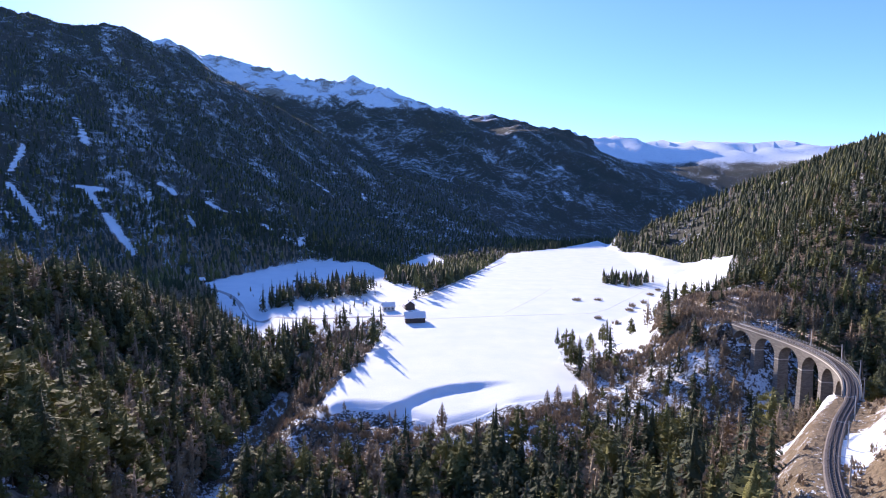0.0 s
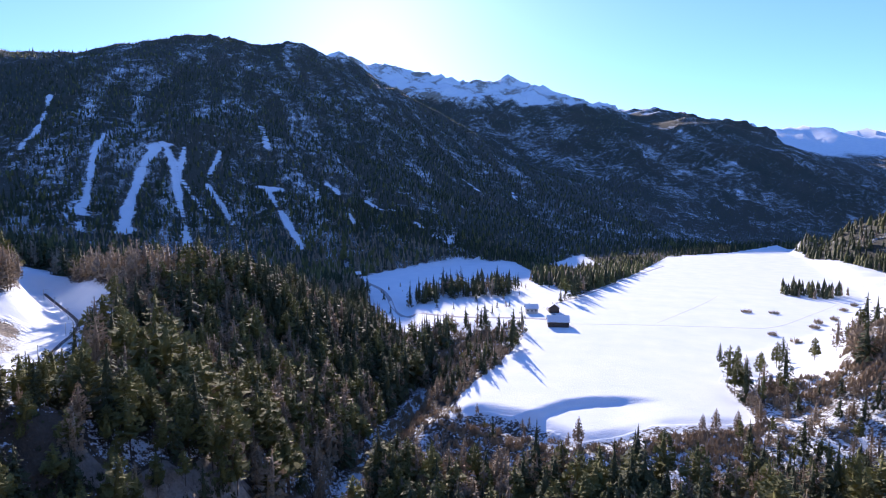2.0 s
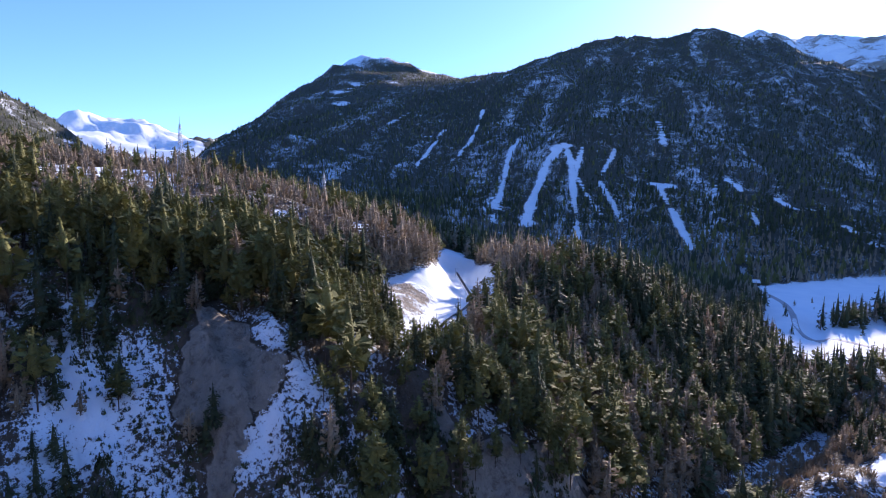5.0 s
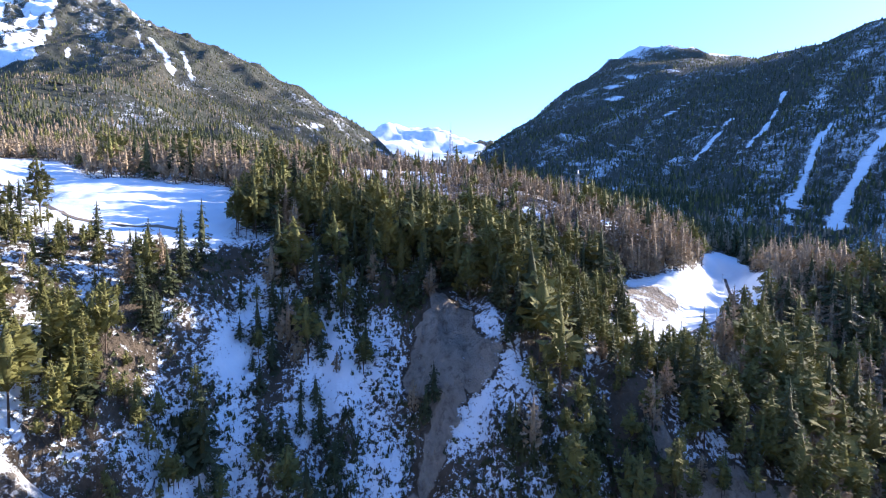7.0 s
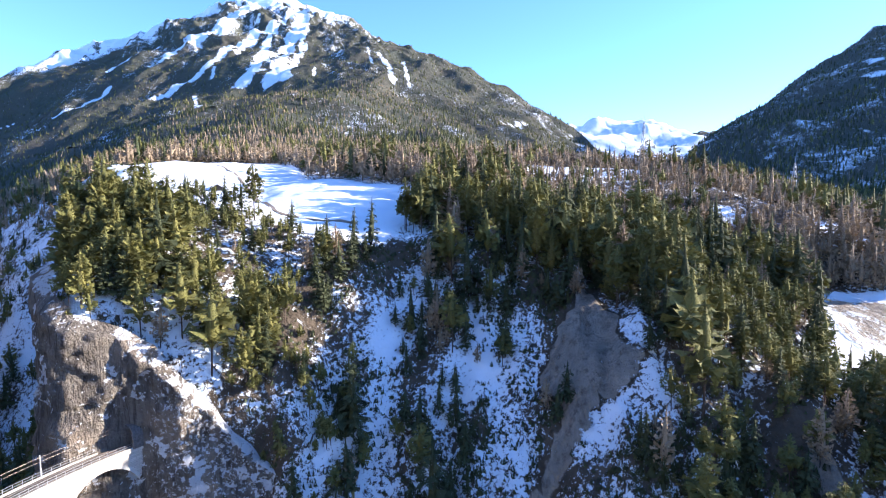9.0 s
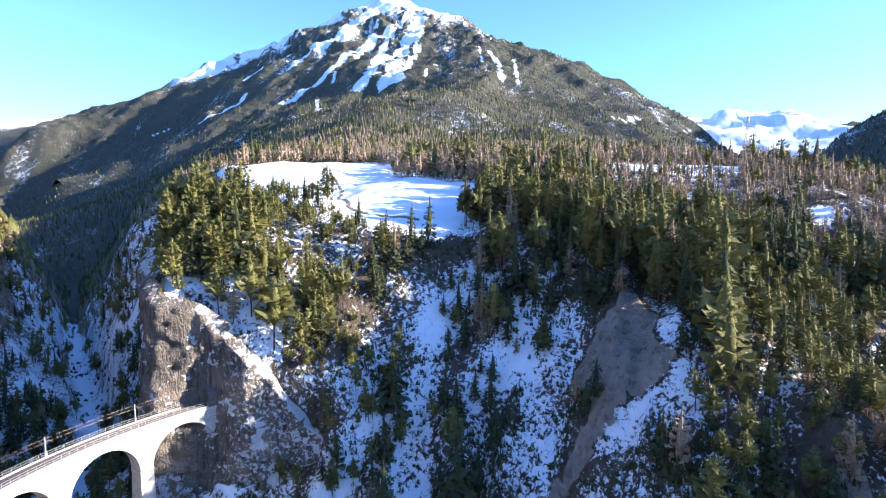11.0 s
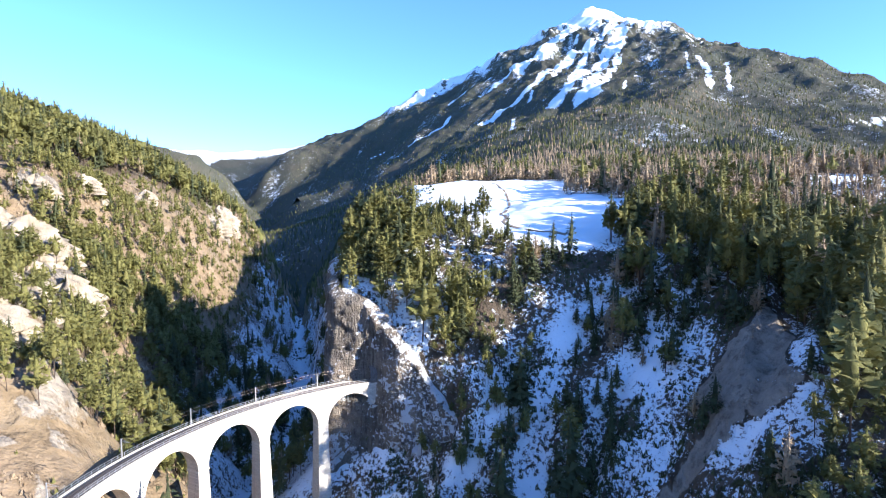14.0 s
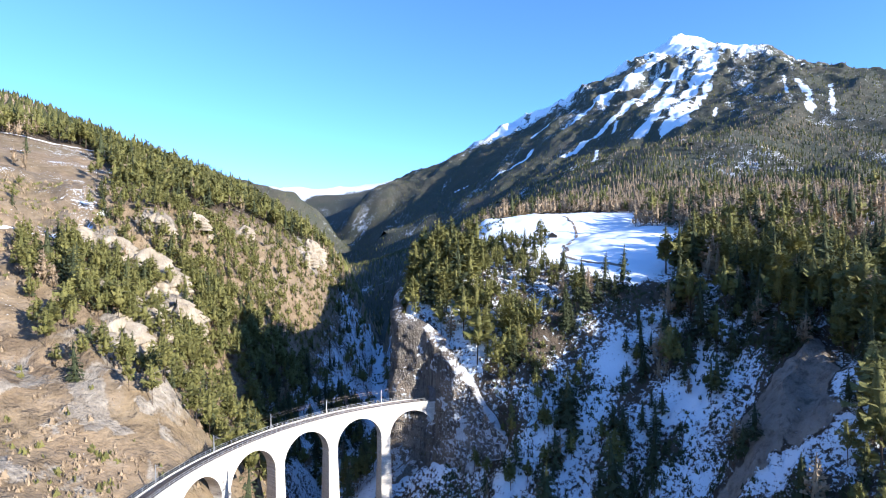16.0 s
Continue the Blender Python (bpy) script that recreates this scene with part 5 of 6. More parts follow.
# low scrub: dark tufts on the snowy gorge slopes
def tuft(seed):
    r = random.Random(seed)
    co, tri = [], []
    for _ in range(5):
        a, q = r.uniform(0, 6.28), r.uniform(0.3, 0.6)
        f = len(co)
        co.extend(((q * math.cos(a + 0.8), q * math.sin(a + 0.8), -0.1), (q * math.cos(a - 0.8), q * math.sin(a - 0.8), -0.1), (q * 0.7 * math.cos(a), q * 0.7 * math.sin(a), r.uniform(0.5, 1.0))))
        tri.append((f, f + 1, f + 2))
    return np.array(co), np.array(tri), np.zeros(len(tri), int)


def scrub(name, label, poly, count, low, high, material):
    p = np.array(poly, float)
    x, y = rng.uniform(p[:, 0].min(), p[:, 0].max(), count * 3), rng.uniform(p[:, 1].min(), p[:, 1].max(), count * 3)
    keep = inside(x, y, poly) & (fbm(x, y, 18, 3, 97) + 0.3 * rng.standard_normal(x.shape) > 0) & (soft_inside(x, y, SCAR, 2) < 0.3) & (gullies(x, y) < rng.uniform(0.2, 1.4, x.shape))
    x, y = x[keep][:count], y[keep][:count]
    planted(name, label, "scrub", [tuft(300 + v) for v in range(6)], x, y, height(x, y), rng.uniform(low, high, len(x)), (material,))


scrub("gorge_scrub", "low dark shrubs dotted over the snowy gorge wall", GORGE_WALL, 9000, 0.45, 2.0, NEEDLE_SPRUCE)
for poly in THICKETS:
    scrub("thicket", "dense dark thicket of young trees in the snowy gorge", poly, 150, 1.0, 3.2, NEEDLE_SPRUCE)
scrub("strip_scrub", "bare brown alders along the edge of the snow field", FIELD_STRIP, 500, 1.5, 5.0, LARCH_TWIGS)
scrub("lower_scrub", "low dark shrubs in the shaded lower gorge", LOWER_GORGE, 3000, 0.8, 3.0, NEEDLE_SPRUCE)
scrub("hill_scrub", "dry brown scrub on the sunny grass slope", SOUTH_HILL, 9000, 0.5, 2.2, LARCH_TWIGS)
scrub("hill_bushes", "olive green bushes on the sunny grass slope", SOUTH_HILL, 3500, 0.8, 2.6, NEEDLE_PINE)
scrub("bank_scrub", "bare brown scrub along the stream bank", [(-100, 230), (120, 215), (170, 300), (100, 345), (80, 292), (0, 258), (-64, 268), (-100, 330)], 4200, 0.8, 3.6, LARCH_TWIGS)
scrub("hump_scrub", "bare reddish brown shrubs on the railway knoll", RAIL_HUMP, 1500, 1.0, 4.0, LARCH_TWIGS)
scrub("knoll_scrub", "bare reddish brown shrubs on the snowy side of the railway knoll", KNOLL_SIDE, 700, 1.5, 4.5, LARCH_TWIGS)
scrub("bank_scrub", "bare brown scrub on the bank below the railway", BROWN_BANK, 900, 0.6, 2.4, LARCH_TWIGS)
scrub("shelf_scrub", "bare brown scrub on the railway shelf", [(70, 60), (150, 90), (190, 200), (150, 190), (90, 120)], 1500, 0.6, 2.0, LARCH_TWIGS)


# ---- the railway ----
def part(name, bm, material, parent=None, label="", smooth=False):
    me = bpy.data.meshes.new(name)
    bm.to_mesh(me)
    bm.free()
    me.materials.append(material)
    if smooth:
        me.shade_smooth()
    ob = new(name, me)
    if parent is not None:
        ob.parent = parent
    return tagged(ob, label)


def box_into(bm, m, sx, sy, sz, taper=1.0):
    """A box on its base, sx by sy by sz, with the top drawn in or out."""
    v = []
    for z, k in ((0, 1.0), (sz, taper)):
        for x, y in ((-1, -1), (1, -1), (1, 1), (-1, 1)):
            v.append(bm.verts.new(m @ Vector((x * sx / 2 * k, y * sy / 2 * k, z))))
    for f in ((3, 2, 1, 0), (4, 5, 6, 7), (0, 1, 5, 4), (1, 2, 6, 5), (2, 3, 7, 6), (3, 0, 4, 7)):
        bm.faces.new([v[i] for i in f])


class Way:
    """A line in plan that can be asked for its place and heading at any length along it."""

    def __init__(self, line, step=1.0):
        self.p = smooth_line(line, step)
        self.s = np.r_[0, np.cumsum(np.hypot(*np.diff(self.p[:, :2], axis=0).T))]
        self.length = self.s[-1]

    def at(self, s, v=0.0):
        x, y = np.interp(s, self.s, self.p[:, 0]), np.interp(s, self.s, self.p[:, 1])
        e = 1.5
        dx = np.interp(s + e, self.s, self.p[:, 0]) - np.interp(s - e, self.s, self.p[:, 0])
        dy = np.interp(s + e, self.s, self.p[:, 1]) - np.interp(s - e, self.s, self.p[:, 1])
        k = math.hypot(dx, dy)
        return Vector((x - dy / k * v, y + dx / k * v, 0)), math.degrees(math.atan2(dy, dx))

    def put(self, s, v, z):
        q, _ = self.at(s, v)
        return Vector((q.x, q.y, z))


def swept(way, s0, s1, section, step=1.5, zf=None, caps=True):
    """A bar of the given section (v, z) along a way."""
    bm = bmesh.new()
    k = max(1, int((s1 - s0) / step))
    rows = []
    for i in range(k + 1):
        s = s0 + (s1 - s0) * i / k
        dz = zf(s) if zf else 0.0
        rows.append([bm.verts.new(way.put(s, v, z + dz)) for v, z in section])
    n = len(section)
    for a, b in zip(rows[:-1], rows[1:]):
        for j in range(n):
            bm.faces.new((a[j], b[j], b[(j + 1) % n], a[(j + 1) % n]))
    if caps:
        bm.faces.new(rows[0][::-1])
        bm.faces.new(rows[-1])
    bmesh.ops.recalc_face_normals(bm, faces=bm.faces)
    return bm


def viaduct(label, way, start, pitch, count, deck, half, pier_len, rise, foot_drop, stone=LIMESTONE):
    """A masonry viaduct: tapered piers, round arches, spandrel walls, cornice, parapets with railings."""
    whole = tagged(new("viaduct"), label, "viaduct")
    whole.matrix_world = pose(*way.put(start + pitch * count / 2, 0, deck - 30))
    inv = whole.matrix_world.inverted()

    def piece(name, bm, mat, parent=whole, lab=""):
        bm.transform(inv)
        return part(name, bm, mat, parent, lab)

    top = deck - 1.0
    radius = (pitch - pier_len) / 2
    for k in range(count):
        s0, s1 = start + k * pitch, start + (k + 1) * pitch
        mid, bm = (s0 + s1) / 2, bmesh.new()
        cols = [(s0, top - rise - radius), (mid - radius, top - rise - radius)]
        cols += [(mid - radius * math.cos(a), top - rise - radius + radius * math.sin(a)) for a in np.linspace(0, math.pi, 25)[1:-1]]
        cols += [(mid + radius, top - rise - radius), (s1, top - rise - radius)]
        rows = [[bm.verts.new(way.put(s, v, z)) for v, z in ((half, top), (half, zb), (-half, zb), (-half, top))] for s, zb in cols]
        for a, b in zip(rows[:-1], rows[1:]):
            for j in range(4):
                bm.faces.new((a[j], b[j], b[(j + 1) % 4], a[(j + 1) % 4]))
        bm.faces.new(rows[0][::-1])
        bm.faces.new(rows[-1])
        bmesh.ops.recalc_face_normals(bm, faces=bm.faces)
        arch = piece("arch", bm, stone)
        for side in (1, -1):                       # the ring of cut stones round the opening
            ring = bmesh.new()
            for i in range(23):
                a0, a1 = math.pi * (i + 0.04) / 23, math.pi * (i + 0.96) / 23
                v = []
                for depth in (half * side + 0.05 * side, half * side - 0.3 * side):
                    for a, r in ((a0, radius + 0.02), (a1, radius + 0.02), (a1, radius + 0.8), (a0, radius + 0.8)):
                        v.append(ring.verts.new(way.put(mid - r * math.cos(a), depth, top - rise - radius + r * math.sin(a))))
                for f in ((0, 1, 2, 3), (7, 6, 5, 4), (0, 4, 5, 1), (1, 5, 6, 2), (2, 6, 7, 3), (3, 7, 4, 0)):
                    ring.faces.new([v[q] for q in f])
            bmesh.ops.recalc_face_normals(ring, faces=ring.faces)
            tagged(piece("arch_ring", ring, ASHLAR if stone is LIMESTONE else stone, arch), kind="stuff")
        if k:
            p, head = way.at(s0)
            foot = float(min(height(np.array([p.x - 3, p.x + 3]), np.array([p.y - 3, p.y + 3])))) - foot_drop
            spring = top - rise - radius
            tall = spring - foot
            bm = bmesh.new()
            wide = 1 + 0.030 * tall / 2.2
            box_into(bm, Matrix.Translation((p.x, p.y, foot)) @ pose(0, 0, 0, 0, 0, head), pier_len * (1 + 0.026 * tall / 2.2), 2 * half * wide, tall + 0.02, 1.0)
            bm.verts.ensure_lookup_table()
            axis_m = Matrix.Translation((p.x, p.y, 0)) @ pose(0, 0, 0, 0, 0, head)
            for v in bm.verts[4:8]:
                q = axis_m.inverted() @ v.co
                q.x, q.y = math.copysign(pier_len / 2 - 0.02, q.x), math.copysign(half - 0.02, q.y)
                v.co = axis_m @ q
            pier = piece("pier", bm, stone)
            bm = bmesh.new()
            box_into(bm, Matrix.Translation((p.x, p.y, spring - 0.5)) @ pose(0, 0, 0, 0, 0, head), pier_len + 0.3, 2 * half + 0.3, 0.45)
            piece("impost", bm, ASHLAR, pier)
    s0, s1 = start, start + count * pitch
    piece("cornice", swept(way, s0, s1, [(half + 0.35, top), (half + 0.35, top + 0.35), (-half - 0.35, top + 0.35), (-half - 0.35, top)]), ASHLAR)
    for side in (1, -1):
        a, b = (half - 0.1) * side, (half + 0.25) * side
        piece("parapet", swept(way, s0, s1, [(a, top + 0.35), (b, top + 0.35), (b, deck + 0.1), (a, deck + 0.1)]), stone)
        bm = bmesh.new()
        box_into(bm, pose(0, 0, 0), 0.09, 0.09, 1.05)
        post = part("railing_post", bm, GALVANISED, whole)
        for i in range(int((s1 - s0) / 2.0) + 1):
            q, head = way.at(s0 + 2.0 * i, (half + 0.08) * side)
            m = Matrix.Translation((q.x, q.y, deck + 0.1)) @ pose(0, 0, 0, 0, 0, head)
            if i:
                post = new("railing_post", post.data)
                post.parent = whole
            post.matrix_local = inv @ m
        rail = None
        for z in (0.55, 1.12):
            rail = piece("handrail", swept(way, s0, s1, [((half + 0.05) * side, deck + z), ((half + 0.11) * side, deck + z), ((half + 0.11) * side, deck + z + 0.07), ((half + 0.05) * side, deck + z + 0.07)]), GALVANISED)
    return whole


def track(label, way, s0, s1, zf, bed, bed_mat=BALLAST):
    """Ballast bed, sleepers and two rails of metre gauge."""
    whole = tagged(new("railway_track"), label, "railway track")
    mid = way.put((s0 + s1) / 2, 0, zf((s0 + s1) / 2))
    whole.matrix_world = pose(*mid)
    inv = whole.matrix_world.inverted()
    bm = swept(way, s0, s1, [(-bed, -0.75), (-bed + 0.5, 0.0), (bed - 0.5, 0.0), (bed, -0.75)], 2.5, zf)
    bm.transform(inv)
    part("ballast", bm, bed_mat, whole)
    bm = bmesh.new()
    for i in range(int((s1 - s0) / 0.8)):
        s = s0 + 0.4 + 0.8 * i
        q, head = way.at(s)
        box_into(bm, Matrix.Translation((q.x, q.y, zf(s) - 0.02)) @ pose(0, 0, 0, 0, 0, head), 0.24, 1.9, 0.1)
    bm.transform(inv)
    tagged(part("sleepers", bm, TIES, whole), kind="stuff")
    for v in (0.5, -0.5):
        bm = swept(way, s0, s1, [(v - 0.06, 0.08), (v + 0.06, 0.08), (v + 0.04, 0.24), (v - 0.04, 0.24)], 2.5, zf)
        bm.transform(inv)
        part("rail", bm, RAIL_STEEL, whole)
    return whole


def catenary_mast(q, z, head, side, tall=5.6):
    """A steel pole with a bracket arm over the track."""
    mast = tagged(new("catenary_mast"), "grey steel overhead line mast beside the railway track", "mast", "masts along the railway")
    mast.matrix_world = Matrix.Translation((q.x, q.y, z)) @ pose(0, 0, 0, 0, 0, head)
    bm = bmesh.new()
    box_into(bm, Matrix.Identity(4), 0.32, 0.32, tall, 0.7)
    part("pole", bm, GALVANISED, mast)
    bm = bmesh.new()
    box_into(bm, pose(0, -side * 1.35, tall - 0.75), 0.07, 2.7, 0.07)
    box_into(bm, pose(0, -side * 1.0, tall - 0.35, 14 * side, 0, 0), 0.05, 2.0, 0.05)
    part("bracket_arm", bm, GALVANISED, mast)
    bm = bmesh.new()
    box_into(bm, pose(0, 0, -0.5), 0.7, 0.7, 0.62)
    part("footing", bm, ASHLAR, mast)
    return mast


LINE = Way(RAIL)
ARCH_PITCH = ARC_R * radians(13.14)


def deck_z(s):
    return rail_height(float(np.interp(s, LINE.s, LINE.p[:, 1])))


viaduct("tall curved limestone railway viaduct over a snowy gorge", LINE, 0.0, ARCH_PITCH, 6, DECK_Z, 2.3, 3.6, 2.2, 3.0)
near_end = float(LINE.s[np.argmin(np.hypot(LINE.p[:, 0] - 127, LINE.p[:, 1] - 168))])
far_end = float(LINE.s[np.argmin(np.hypot(LINE.p[:, 0] - 147, LINE.p[:, 1] - 274))])
SMALL_Z = deck_z((near_end + far_end) / 2)
viaduct("shaded grey limestone viaduct of seven arches on a hillside", LINE, near_end, (far_end - near_end) / 7, 7, SMALL_Z, 2.3, 2.6, 1.4, 2.5, SHADED_STONE)
track("single railway track with rusty rails on grey ballast", LINE, 0.5, LINE.length - 1, lambda s: deck_z(s) - 0.02, 1.9)
WEST_LINE = Way(WEST_RAIL)
track("single railway track curving through a snowy clearing", WEST_LINE, 1, WEST_LINE.length - 1, lambda s: float(np.interp(s, WEST_LINE.s, [-60.0 for q in WEST_LINE.p])), 2.0, ROOF_SNOW)
for k in range(1, 7):
    s = ARCH_PITCH * k
    q, head = LINE.at(s, -2.45)
    catenary_mast(q, DECK_Z - 0.6, head, -1)
for k in range(9):
    s = near_end - 66 + k * 22.0
    q, head = LINE.at(s, -2.9)
    ground = float(height(np.array([q.x]), np.array([q.y]))[0])
    catenary_mast(q, deck_z(s) - 0.5 if near_end < s < far_end else max(ground, deck_z(s) - 0.6), head, -1, 7.0)
for k in range(6):
    s = WEST_LINE.length * (k + 0.5) / 6
    q, head = WEST_LINE.at(s, 2.6)
    catenary_mast(q, float(height(np.array([q.x]), np.array([q.y]))[0]) - 0.2, head, 1, 6.5)
for v, z, name in ((0.0, 4.6, "contact_wire"), (-0.3, 5.4, "carrier_wire")):
    bm = swept(LINE, 1, LINE.length - 2, [(v - 0.012, z), (v + 0.012, z), (v, z + 0.024)], 4, deck_z)
    tagged(part(name, bm, RAIL_STEEL), "thin dark overhead wire strung above the railway track", "wire")


def tunnel_portal(label, way, s, z):
    """A short arched tunnel mouth of cut stone with a bore behind it, closed by a near-black panel."""
    q, head = way.at(s)
    mouth = tagged(new("tunnel_portal"), label, "tunnel")
    mouth.matrix_world = Matrix.Translation((q.x, q.y, z)) @ pose(0, 0, 0, 0, 0, head)
    for name, mat, r0, r1, x0, x1 in (("arch_ring", BALLAST, 2.3, 2.9, -2.0, 0.5), ("bore", TIES, 2.3, 2.5, -9.0, -2.0)):
        bm = bmesh.new()
        prof = [(-1, -0.6)] + [(-math.cos(t), math.sin(t)) for t in np.linspace(0, math.pi, 15)] + [(1, -0.6)]
        rows = []
        for x in (x0, x1):
            rows.append([[bm.verts.new((x, r * c, 2.6 + (r * w if w >= 0 else -2.7))) for c, w in prof] for r in (r0, r1)])
        n = len(prof)
        for j in range(n - 1):
            (a0, a1), (b0, b1) = rows
            bm.faces.new((a0[j], a0[j + 1], b0[j + 1], b0[j]))
            bm.faces.new((a1[j + 1], a1[j], b1[j], b1[j + 1]))
            bm.faces.new((a0[j + 1], a0[j], a1[j], a1[j + 1]))
            bm.faces.new((b0[j], b0[j + 1], b1[j + 1], b1[j]))
        part(name, bm, mat, mouth)
    # Near-black panel across the bore: the tunnel's darkness given as a colour.
    bm = bmesh.new()
    box_into(bm, pose(-1.9, 0, -0.3), 0.2, 4.6, 5.1)
    part("bore_darkness", bm, GLASS_AND_BORE_DARK, mouth)
    return mouth


tunnel_portal("arched stone tunnel mouth in the limestone cliff", LINE, 3.4, DECK_Z - 0.1)


# ---- buildings, masts and small things ----
def on_ground(x, y):
    return float(height(np.array([x]), np.array([y]))[0])


def building(label, x, y, turn, wide, deep, walls, ridge, wall_mat, windows):
    """A house or barn: walls with gables, overhanging snow-laden roof, door and windows."""
    z = min(on_ground(x + dx, y + dy) for dx in (-5, 5) for dy in (-4, 4))
    house = tagged(new("farm_building"), label, "building", "farm buildings by the field")
    house.matrix_world = pose(x, y, z - 0.3, 0, 0, turn)
    bm = bmesh.new()
    w, d = wide / 2, deep / 2
    v = [bm.verts.new(q) for q in ((-w, -d, 0), (w, -d, 0), (w, d, 0), (-w, d, 0), (-w, -d, walls), (w, -d, walls), (w, d, walls), (-w, d, walls), (-w, 0, ridge - 0.3), (w, 0, ridge - 0.3))]
    for f in ((0, 1, 5, 4), (2, 3, 7, 6), (1, 2, 6, 9, 5), (3, 0, 4, 8, 7), (3, 2, 1, 0)):
        bm.faces.new([v[i] for i in f])
    part("wall", bm, wall_mat, house)
    pitch = math.atan2(ridge - walls, d)
    for side in (1, -1):
        bm = bmesh.new()
        long = math.hypot(d, ridge - walls) + 0.9
        m = pose(0, 0, ridge) @ pose(0, 0, 0, -side * math.degrees(pitch), 0, 0) @ pose(0, side * long / 2, -0.2)
        box_into(bm, m, wide + 1.6, long, 0.2)
        roof = part("roof", bm, TIMBER, house)
        bm = bmesh.new()
        box_into(bm, m @ pose(0, -side * 0.05, 0.2), wide + 1.5, long - 0.1, 0.4, 0.985)
        part("roof_snow", bm, ROOF_SNOW, roof, "thick white snow")
    for k in range(windows):
        for side in (1, -1):
            px = -w + wide * (k + 0.5) / windows
            bm = bmesh.new()
            box_into(bm, pose(px, side * (d + 0.03), walls * 0.45), 1.3, 0.16, 1.3)
            frame_ob = part("window", bm, TIMBER, house)
            bm = bmesh.new()
            box_into(bm, pose(px, side * (d + 0.08), walls * 0.45 + 0.12), 1.05, 0.1, 1.05)
            part("pane", bm, GLASS_AND_BORE_DARK, frame_ob)
    bm = bmesh.new()
    box_into(bm, pose(w + 0.04, 0, 0.3), 0.14, 2.6, 2.8)
    part("door", bm, TIMBER, house)
    if windows > 2:
        bm = bmesh.new()
        box_into(bm, pose(-w * 0.4, d * 0.3, ridge - 1.2), 0.8, 0.8, 2.2)
        part("chimney", bm, PLASTER, house)
    return house


building("large dark timber barn with thick snow on its roof", -25, 477, 8, 17, 12, 5.0, 9.0, TIMBER, 2)
building("pale plastered farmhouse with a snow-covered gable roof", -53, 528, 12, 11, 9, 5.5, 8.6, PLASTER, 3)
building("timber farmhouse with a snow-covered roof beside the barn", -33, 534, 100, 11, 9, 5.5, 8.8, TIMBER, 3)
building("small timber barn at the foot of the wooded mountain", -318, 716, 40, 12, 9, 4.5, 7.5, TIMBER, 2)
building("small timber hay barn with a snowy roof in the meadow", -268, -150, 30, 7, 6, 2.8, 4.8, TIMBER, 1)


def lattice_mast(label, x, y, tall, base):
    """A four-legged lattice tower with cross bracing and short arms."""
    z = on_ground(x, y)
    tower = tagged(new("lattice_mast"), label, "mast", "masts on the hill")
    tower.matrix_world = pose(x, y, z - 0.4, 0, 0, 25)

    def bar(a, b, thick, name, parent):
        bm = bmesh.new()
        d = Vector(b) - Vector(a)
        m = Matrix.Translation(a) @ d.to_track_quat("Z", "Y").to_matrix().to_4x4()
        box_into(bm, m, thick, thick, d.length)
        return part(name, bm, GALVANISED, parent)

    def corner(i, u):
        r = base / 2 * (1 - 0.82 * u)
        return (r * (1, -1, -1, 1)[i], r * (1, 1, -1, -1)[i], tall * u)

    for i in range(4):
        bar(corner(i, 0), corner(i, 1), 0.28, "leg", tower)
    levels = 7
    for k in range(levels):
        bm = bmesh.new()
        for i in range(4):
            a, b = Vector(corner(i, k / levels)), Vector(corner((i + 1) % 4, (k + 1) / levels))
            d = b - a
            box_into(bm, Matrix.Translation(a) @ d.to_track_quat("Z", "Y").to_matrix().to_4x4(), 0.14, 0.14, d.length)
        part("bracing", bm, GALVANISED, tower)
    for u in (0.78, 0.9):
        bm = bmesh.new()
        box_into(bm, pose(0, 0, tall * u), base * 1.6, 0.2, 0.2)
        part("cross_arm", bm, GALVANISED, tower)
    bm = bmesh.new()
    box_into(bm, pose(0, 0, tall), 0.2, 0.2, tall * 0.16, 0.4)
    part("aerial", bm, GALVANISED, tower)


lattice_mast("tall grey lattice transmission mast on the wooded plateau", -458, 107, 40, 4.5)
lattice_mast("grey steel power line pylon above the larch wood", -385, 193, 30, 4.0)


def road(name, label, line, half, mat, kind_name, lift=0.2):
    way = Way([q[:2] for q in line], 6)
    bm = bmesh.new()
    rows = []
    for s in np.arange(0, way.length, 6.0):
        row = []
        for v in (-half, half):
            q = way.put(s, v, 0)
            row.append(bm.verts.new((q.x, q.y, on_ground(q.x, q.y) + lift)))
        q0, q1 = row[0].co, row[1].co
        rows.append([bm.verts.new((q0.x, q0.y, q0.z - 1.2)), row[0], row[1], bm.verts.new((q1.x, q1.y, q1.z - 1.2))])
    for a, b in zip(rows[:-1], rows[1:]):
        for j in range(3):
            bm.faces.new((a[j], a[j + 1], b[j + 1], b[j]))
    bmesh.ops.recalc_face_normals(bm, faces=bm.faces)
    return tagged(part(name, bm, mat), label, kind_name, kind="structure")


road("road", "narrow cleared road curving through the snowy valley", VALLEY_ROAD, 2.6, ROAD_SNOW, "road")
road("track_path", "trodden farm track along the edge of the snow field", [(-20, 500), (-40, 560), (0, 660), (60, 830), (110, 960)], 1.3, ROAD_SNOW, "track")


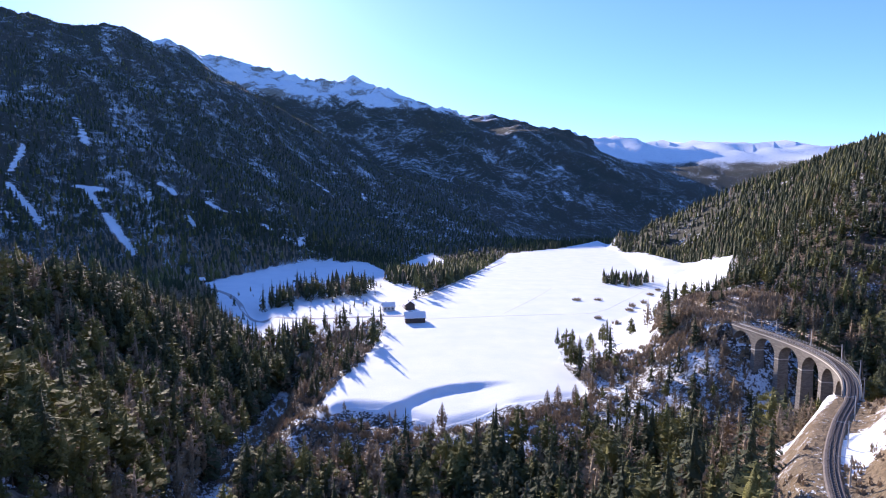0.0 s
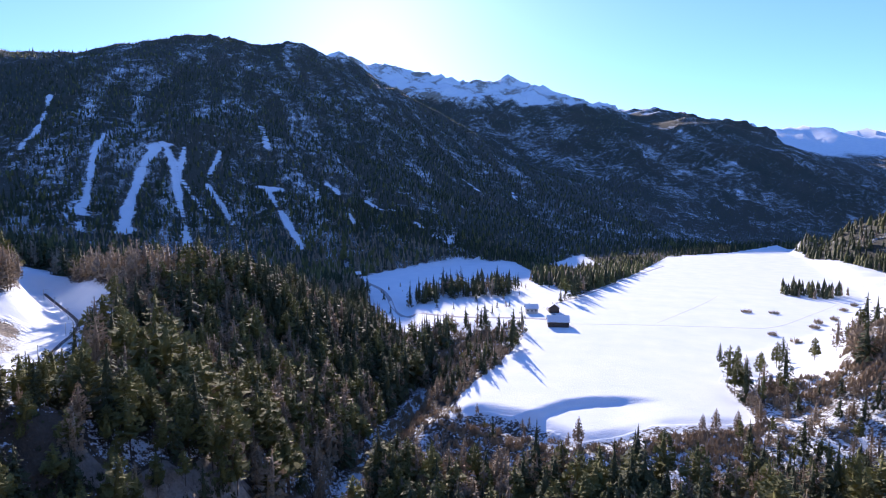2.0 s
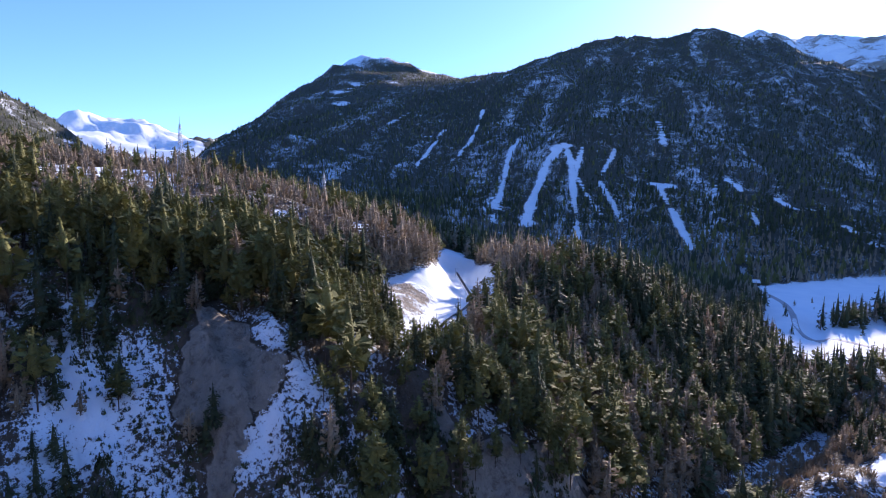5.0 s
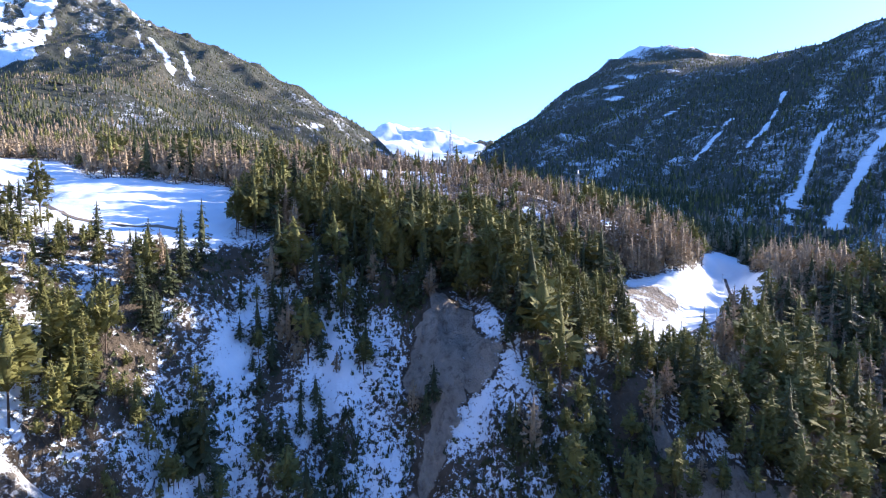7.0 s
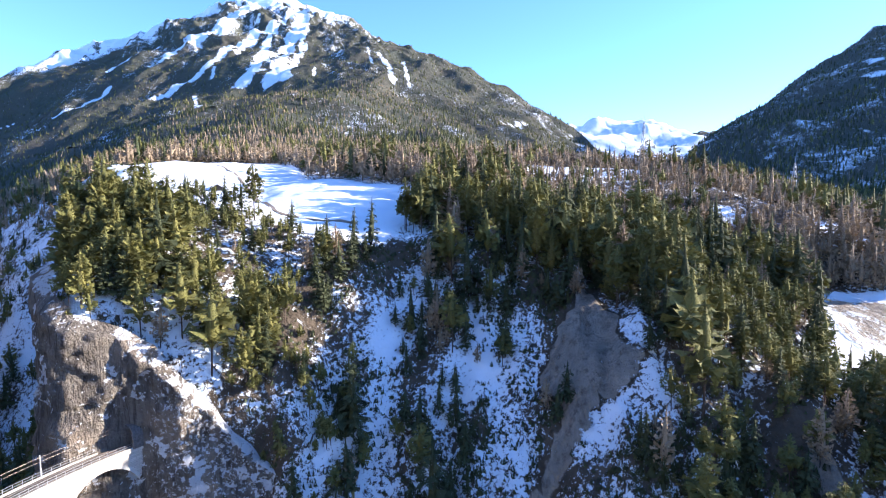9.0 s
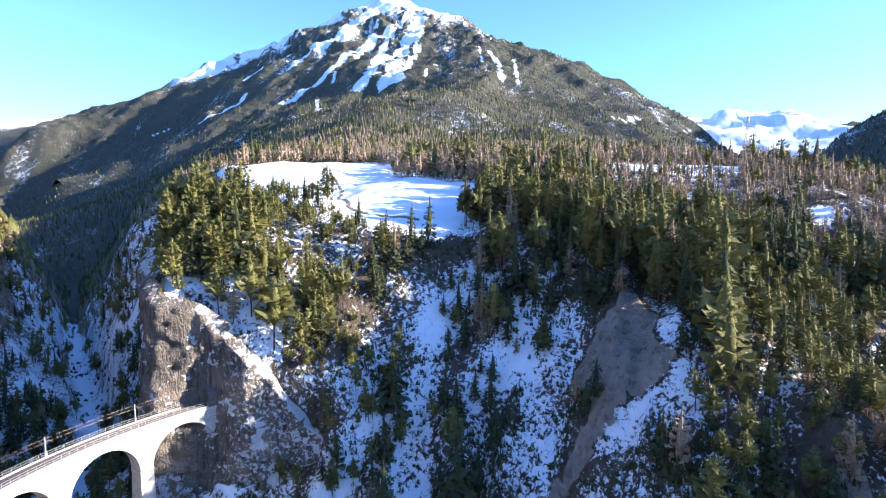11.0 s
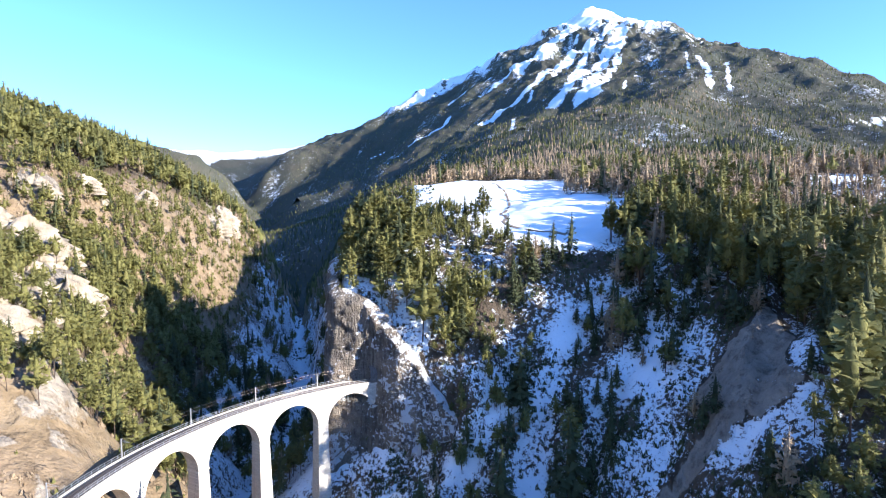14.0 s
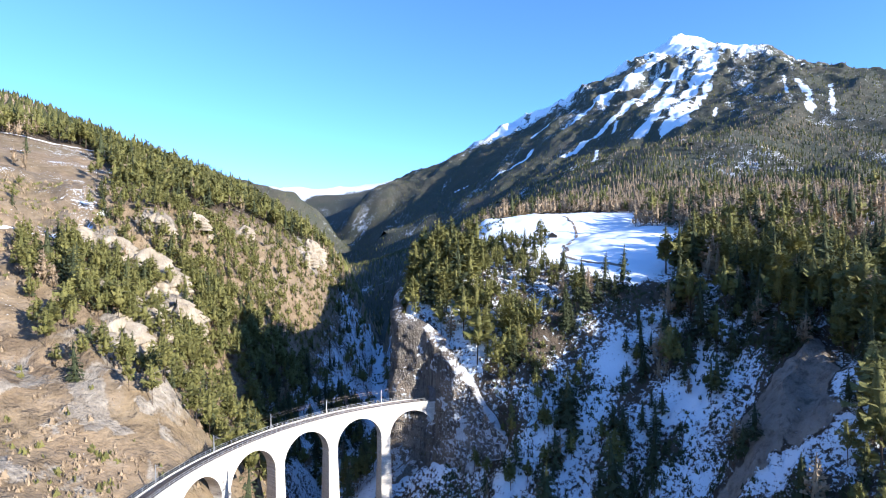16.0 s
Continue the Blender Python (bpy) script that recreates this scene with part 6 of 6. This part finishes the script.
road("track_path", "faint ski track across the snow field", [(56, 510), (80, 556), (108, 612), (133, 669)], 0.45, FIELD_TRACK, "track", 0.1)
road("track_path", "faint trodden path from the farm across the snow field", [(-30, 482), (0, 490), (49, 499), (100, 506), (145, 515), (190, 575), (240, 648)], 0.45, FIELD_TRACK, "track", 0.1)
for line in ([(60, -250), (40, -256), (22, -250), (6, -237)], [(6, -237), (17, -215), (32, -178)], [(90, -521), (42, -522), (6, -515), (-40, -530)], [(60, -180), (38, -187), (22, -190)]):
    road("track_path", "old snow lying on a farm track across the hay field", line, 1.4, ROOF_SNOW, "track", 0.15)
road("meadow_brook", "narrow brown ditch winding across the snowy meadow", [(-320, -188), (-300, -160), (-278, -137), (-235, -104), (-212, -90), (-196, -72), (-176, -58), (-178, -42), (-183, -22)], 0.9, LARCH_BANK, "ditch")


def bush(x, y, wide, tall, seed, label="bare brown thorn bush standing in the snow field"):
    """A dense heap of thin upright twigs."""
    r = random.Random(seed)
    bm = bmesh.new()
    for _ in range(90):
        a, q = r.uniform(0, 6.283), wide / 2 * math.sqrt(r.random())
        base = Vector((q * 0.55 * math.cos(a), q * 0.55 * math.sin(a), -0.2))
        tip = Vector((q * math.cos(a), q * math.sin(a), tall * r.uniform(0.45, 1.0) * (1 - 0.4 * (2 * q / wide) ** 2)))
        side = Vector((r.uniform(-1, 1), r.uniform(-1, 1), 0)).normalized() * wide * 0.035
        midp = (base + tip) / 2
        f = [bm.verts.new(p) for p in (base, midp + side, tip, midp - side)]
        bm.faces.new(f)
    ob = part("bush", bm, LARCH_TWIGS)
    ob.matrix_world = pose(x, y, on_ground(x, y), 0, 0, r.uniform(0, 360))
    return tagged(ob, label, "bush", "bushes in the field")


for k, (x, y, w, h) in enumerate([(140, 577, 12, 4.5), (163, 577, 11, 4), (177, 520, 10, 4.5), (138, 487, 9, 4), (146, 462, 10, 5), (186, 540, 9, 6), (205, 560, 8, 5), (230, 610, 10, 4), (250, 640, 9, 5)]):
    bush(x, y, w, h, k)
for k in range(34):
    u = k / 33
    bush(-62 + 150 * u + random.uniform(-4, 4), 272 - 14 * math.sin(u * 3.1) + random.uniform(-7, 7), random.uniform(4, 9), random.uniform(2.5, 6), 60 + k, "bare brown bush growing on the bank below the field")

FIELD_TREES = [("larch", -1, 261, 15), ("larch", 60, 284, 12), ("larch", 54, 282, 9), ("larch", 70, 287, 11), ("spruce", -30, 588, 15), ("pine", 100, 372, 16), ("pine", 92, 388, 14), ("pine", 112, 384, 17), ("spruce", 84, 402, 13), ("pine", 128, 372, 15), ("pine", 142, 366, 14), ("spruce", 120, 400, 16), ("pine", 155, 352, 13), ("pine", 88, 372, 15)]
for n, (name, x, y, tall) in enumerate(FIELD_TREES):
    tree = tagged(new(name + "_tree"), {"larch": "slender bare larch tree at the edge of the field", "pine": "dark pine tree on the spur beside the snow field", "spruce": "dark green spruce tree beside the snow field"}[name], "tree", "trees beside the field")
    tree.matrix_world = pose(x, y, on_ground(x, y) - 0.3, 0, 0, 71 * n) @ Matrix.Diagonal((tall, tall, tall, 1))
    for part_name, me in zip(("trunk", "crown"), NEAR_MESHES[name, n % 4]):
        new(part_name, me).parent = tree
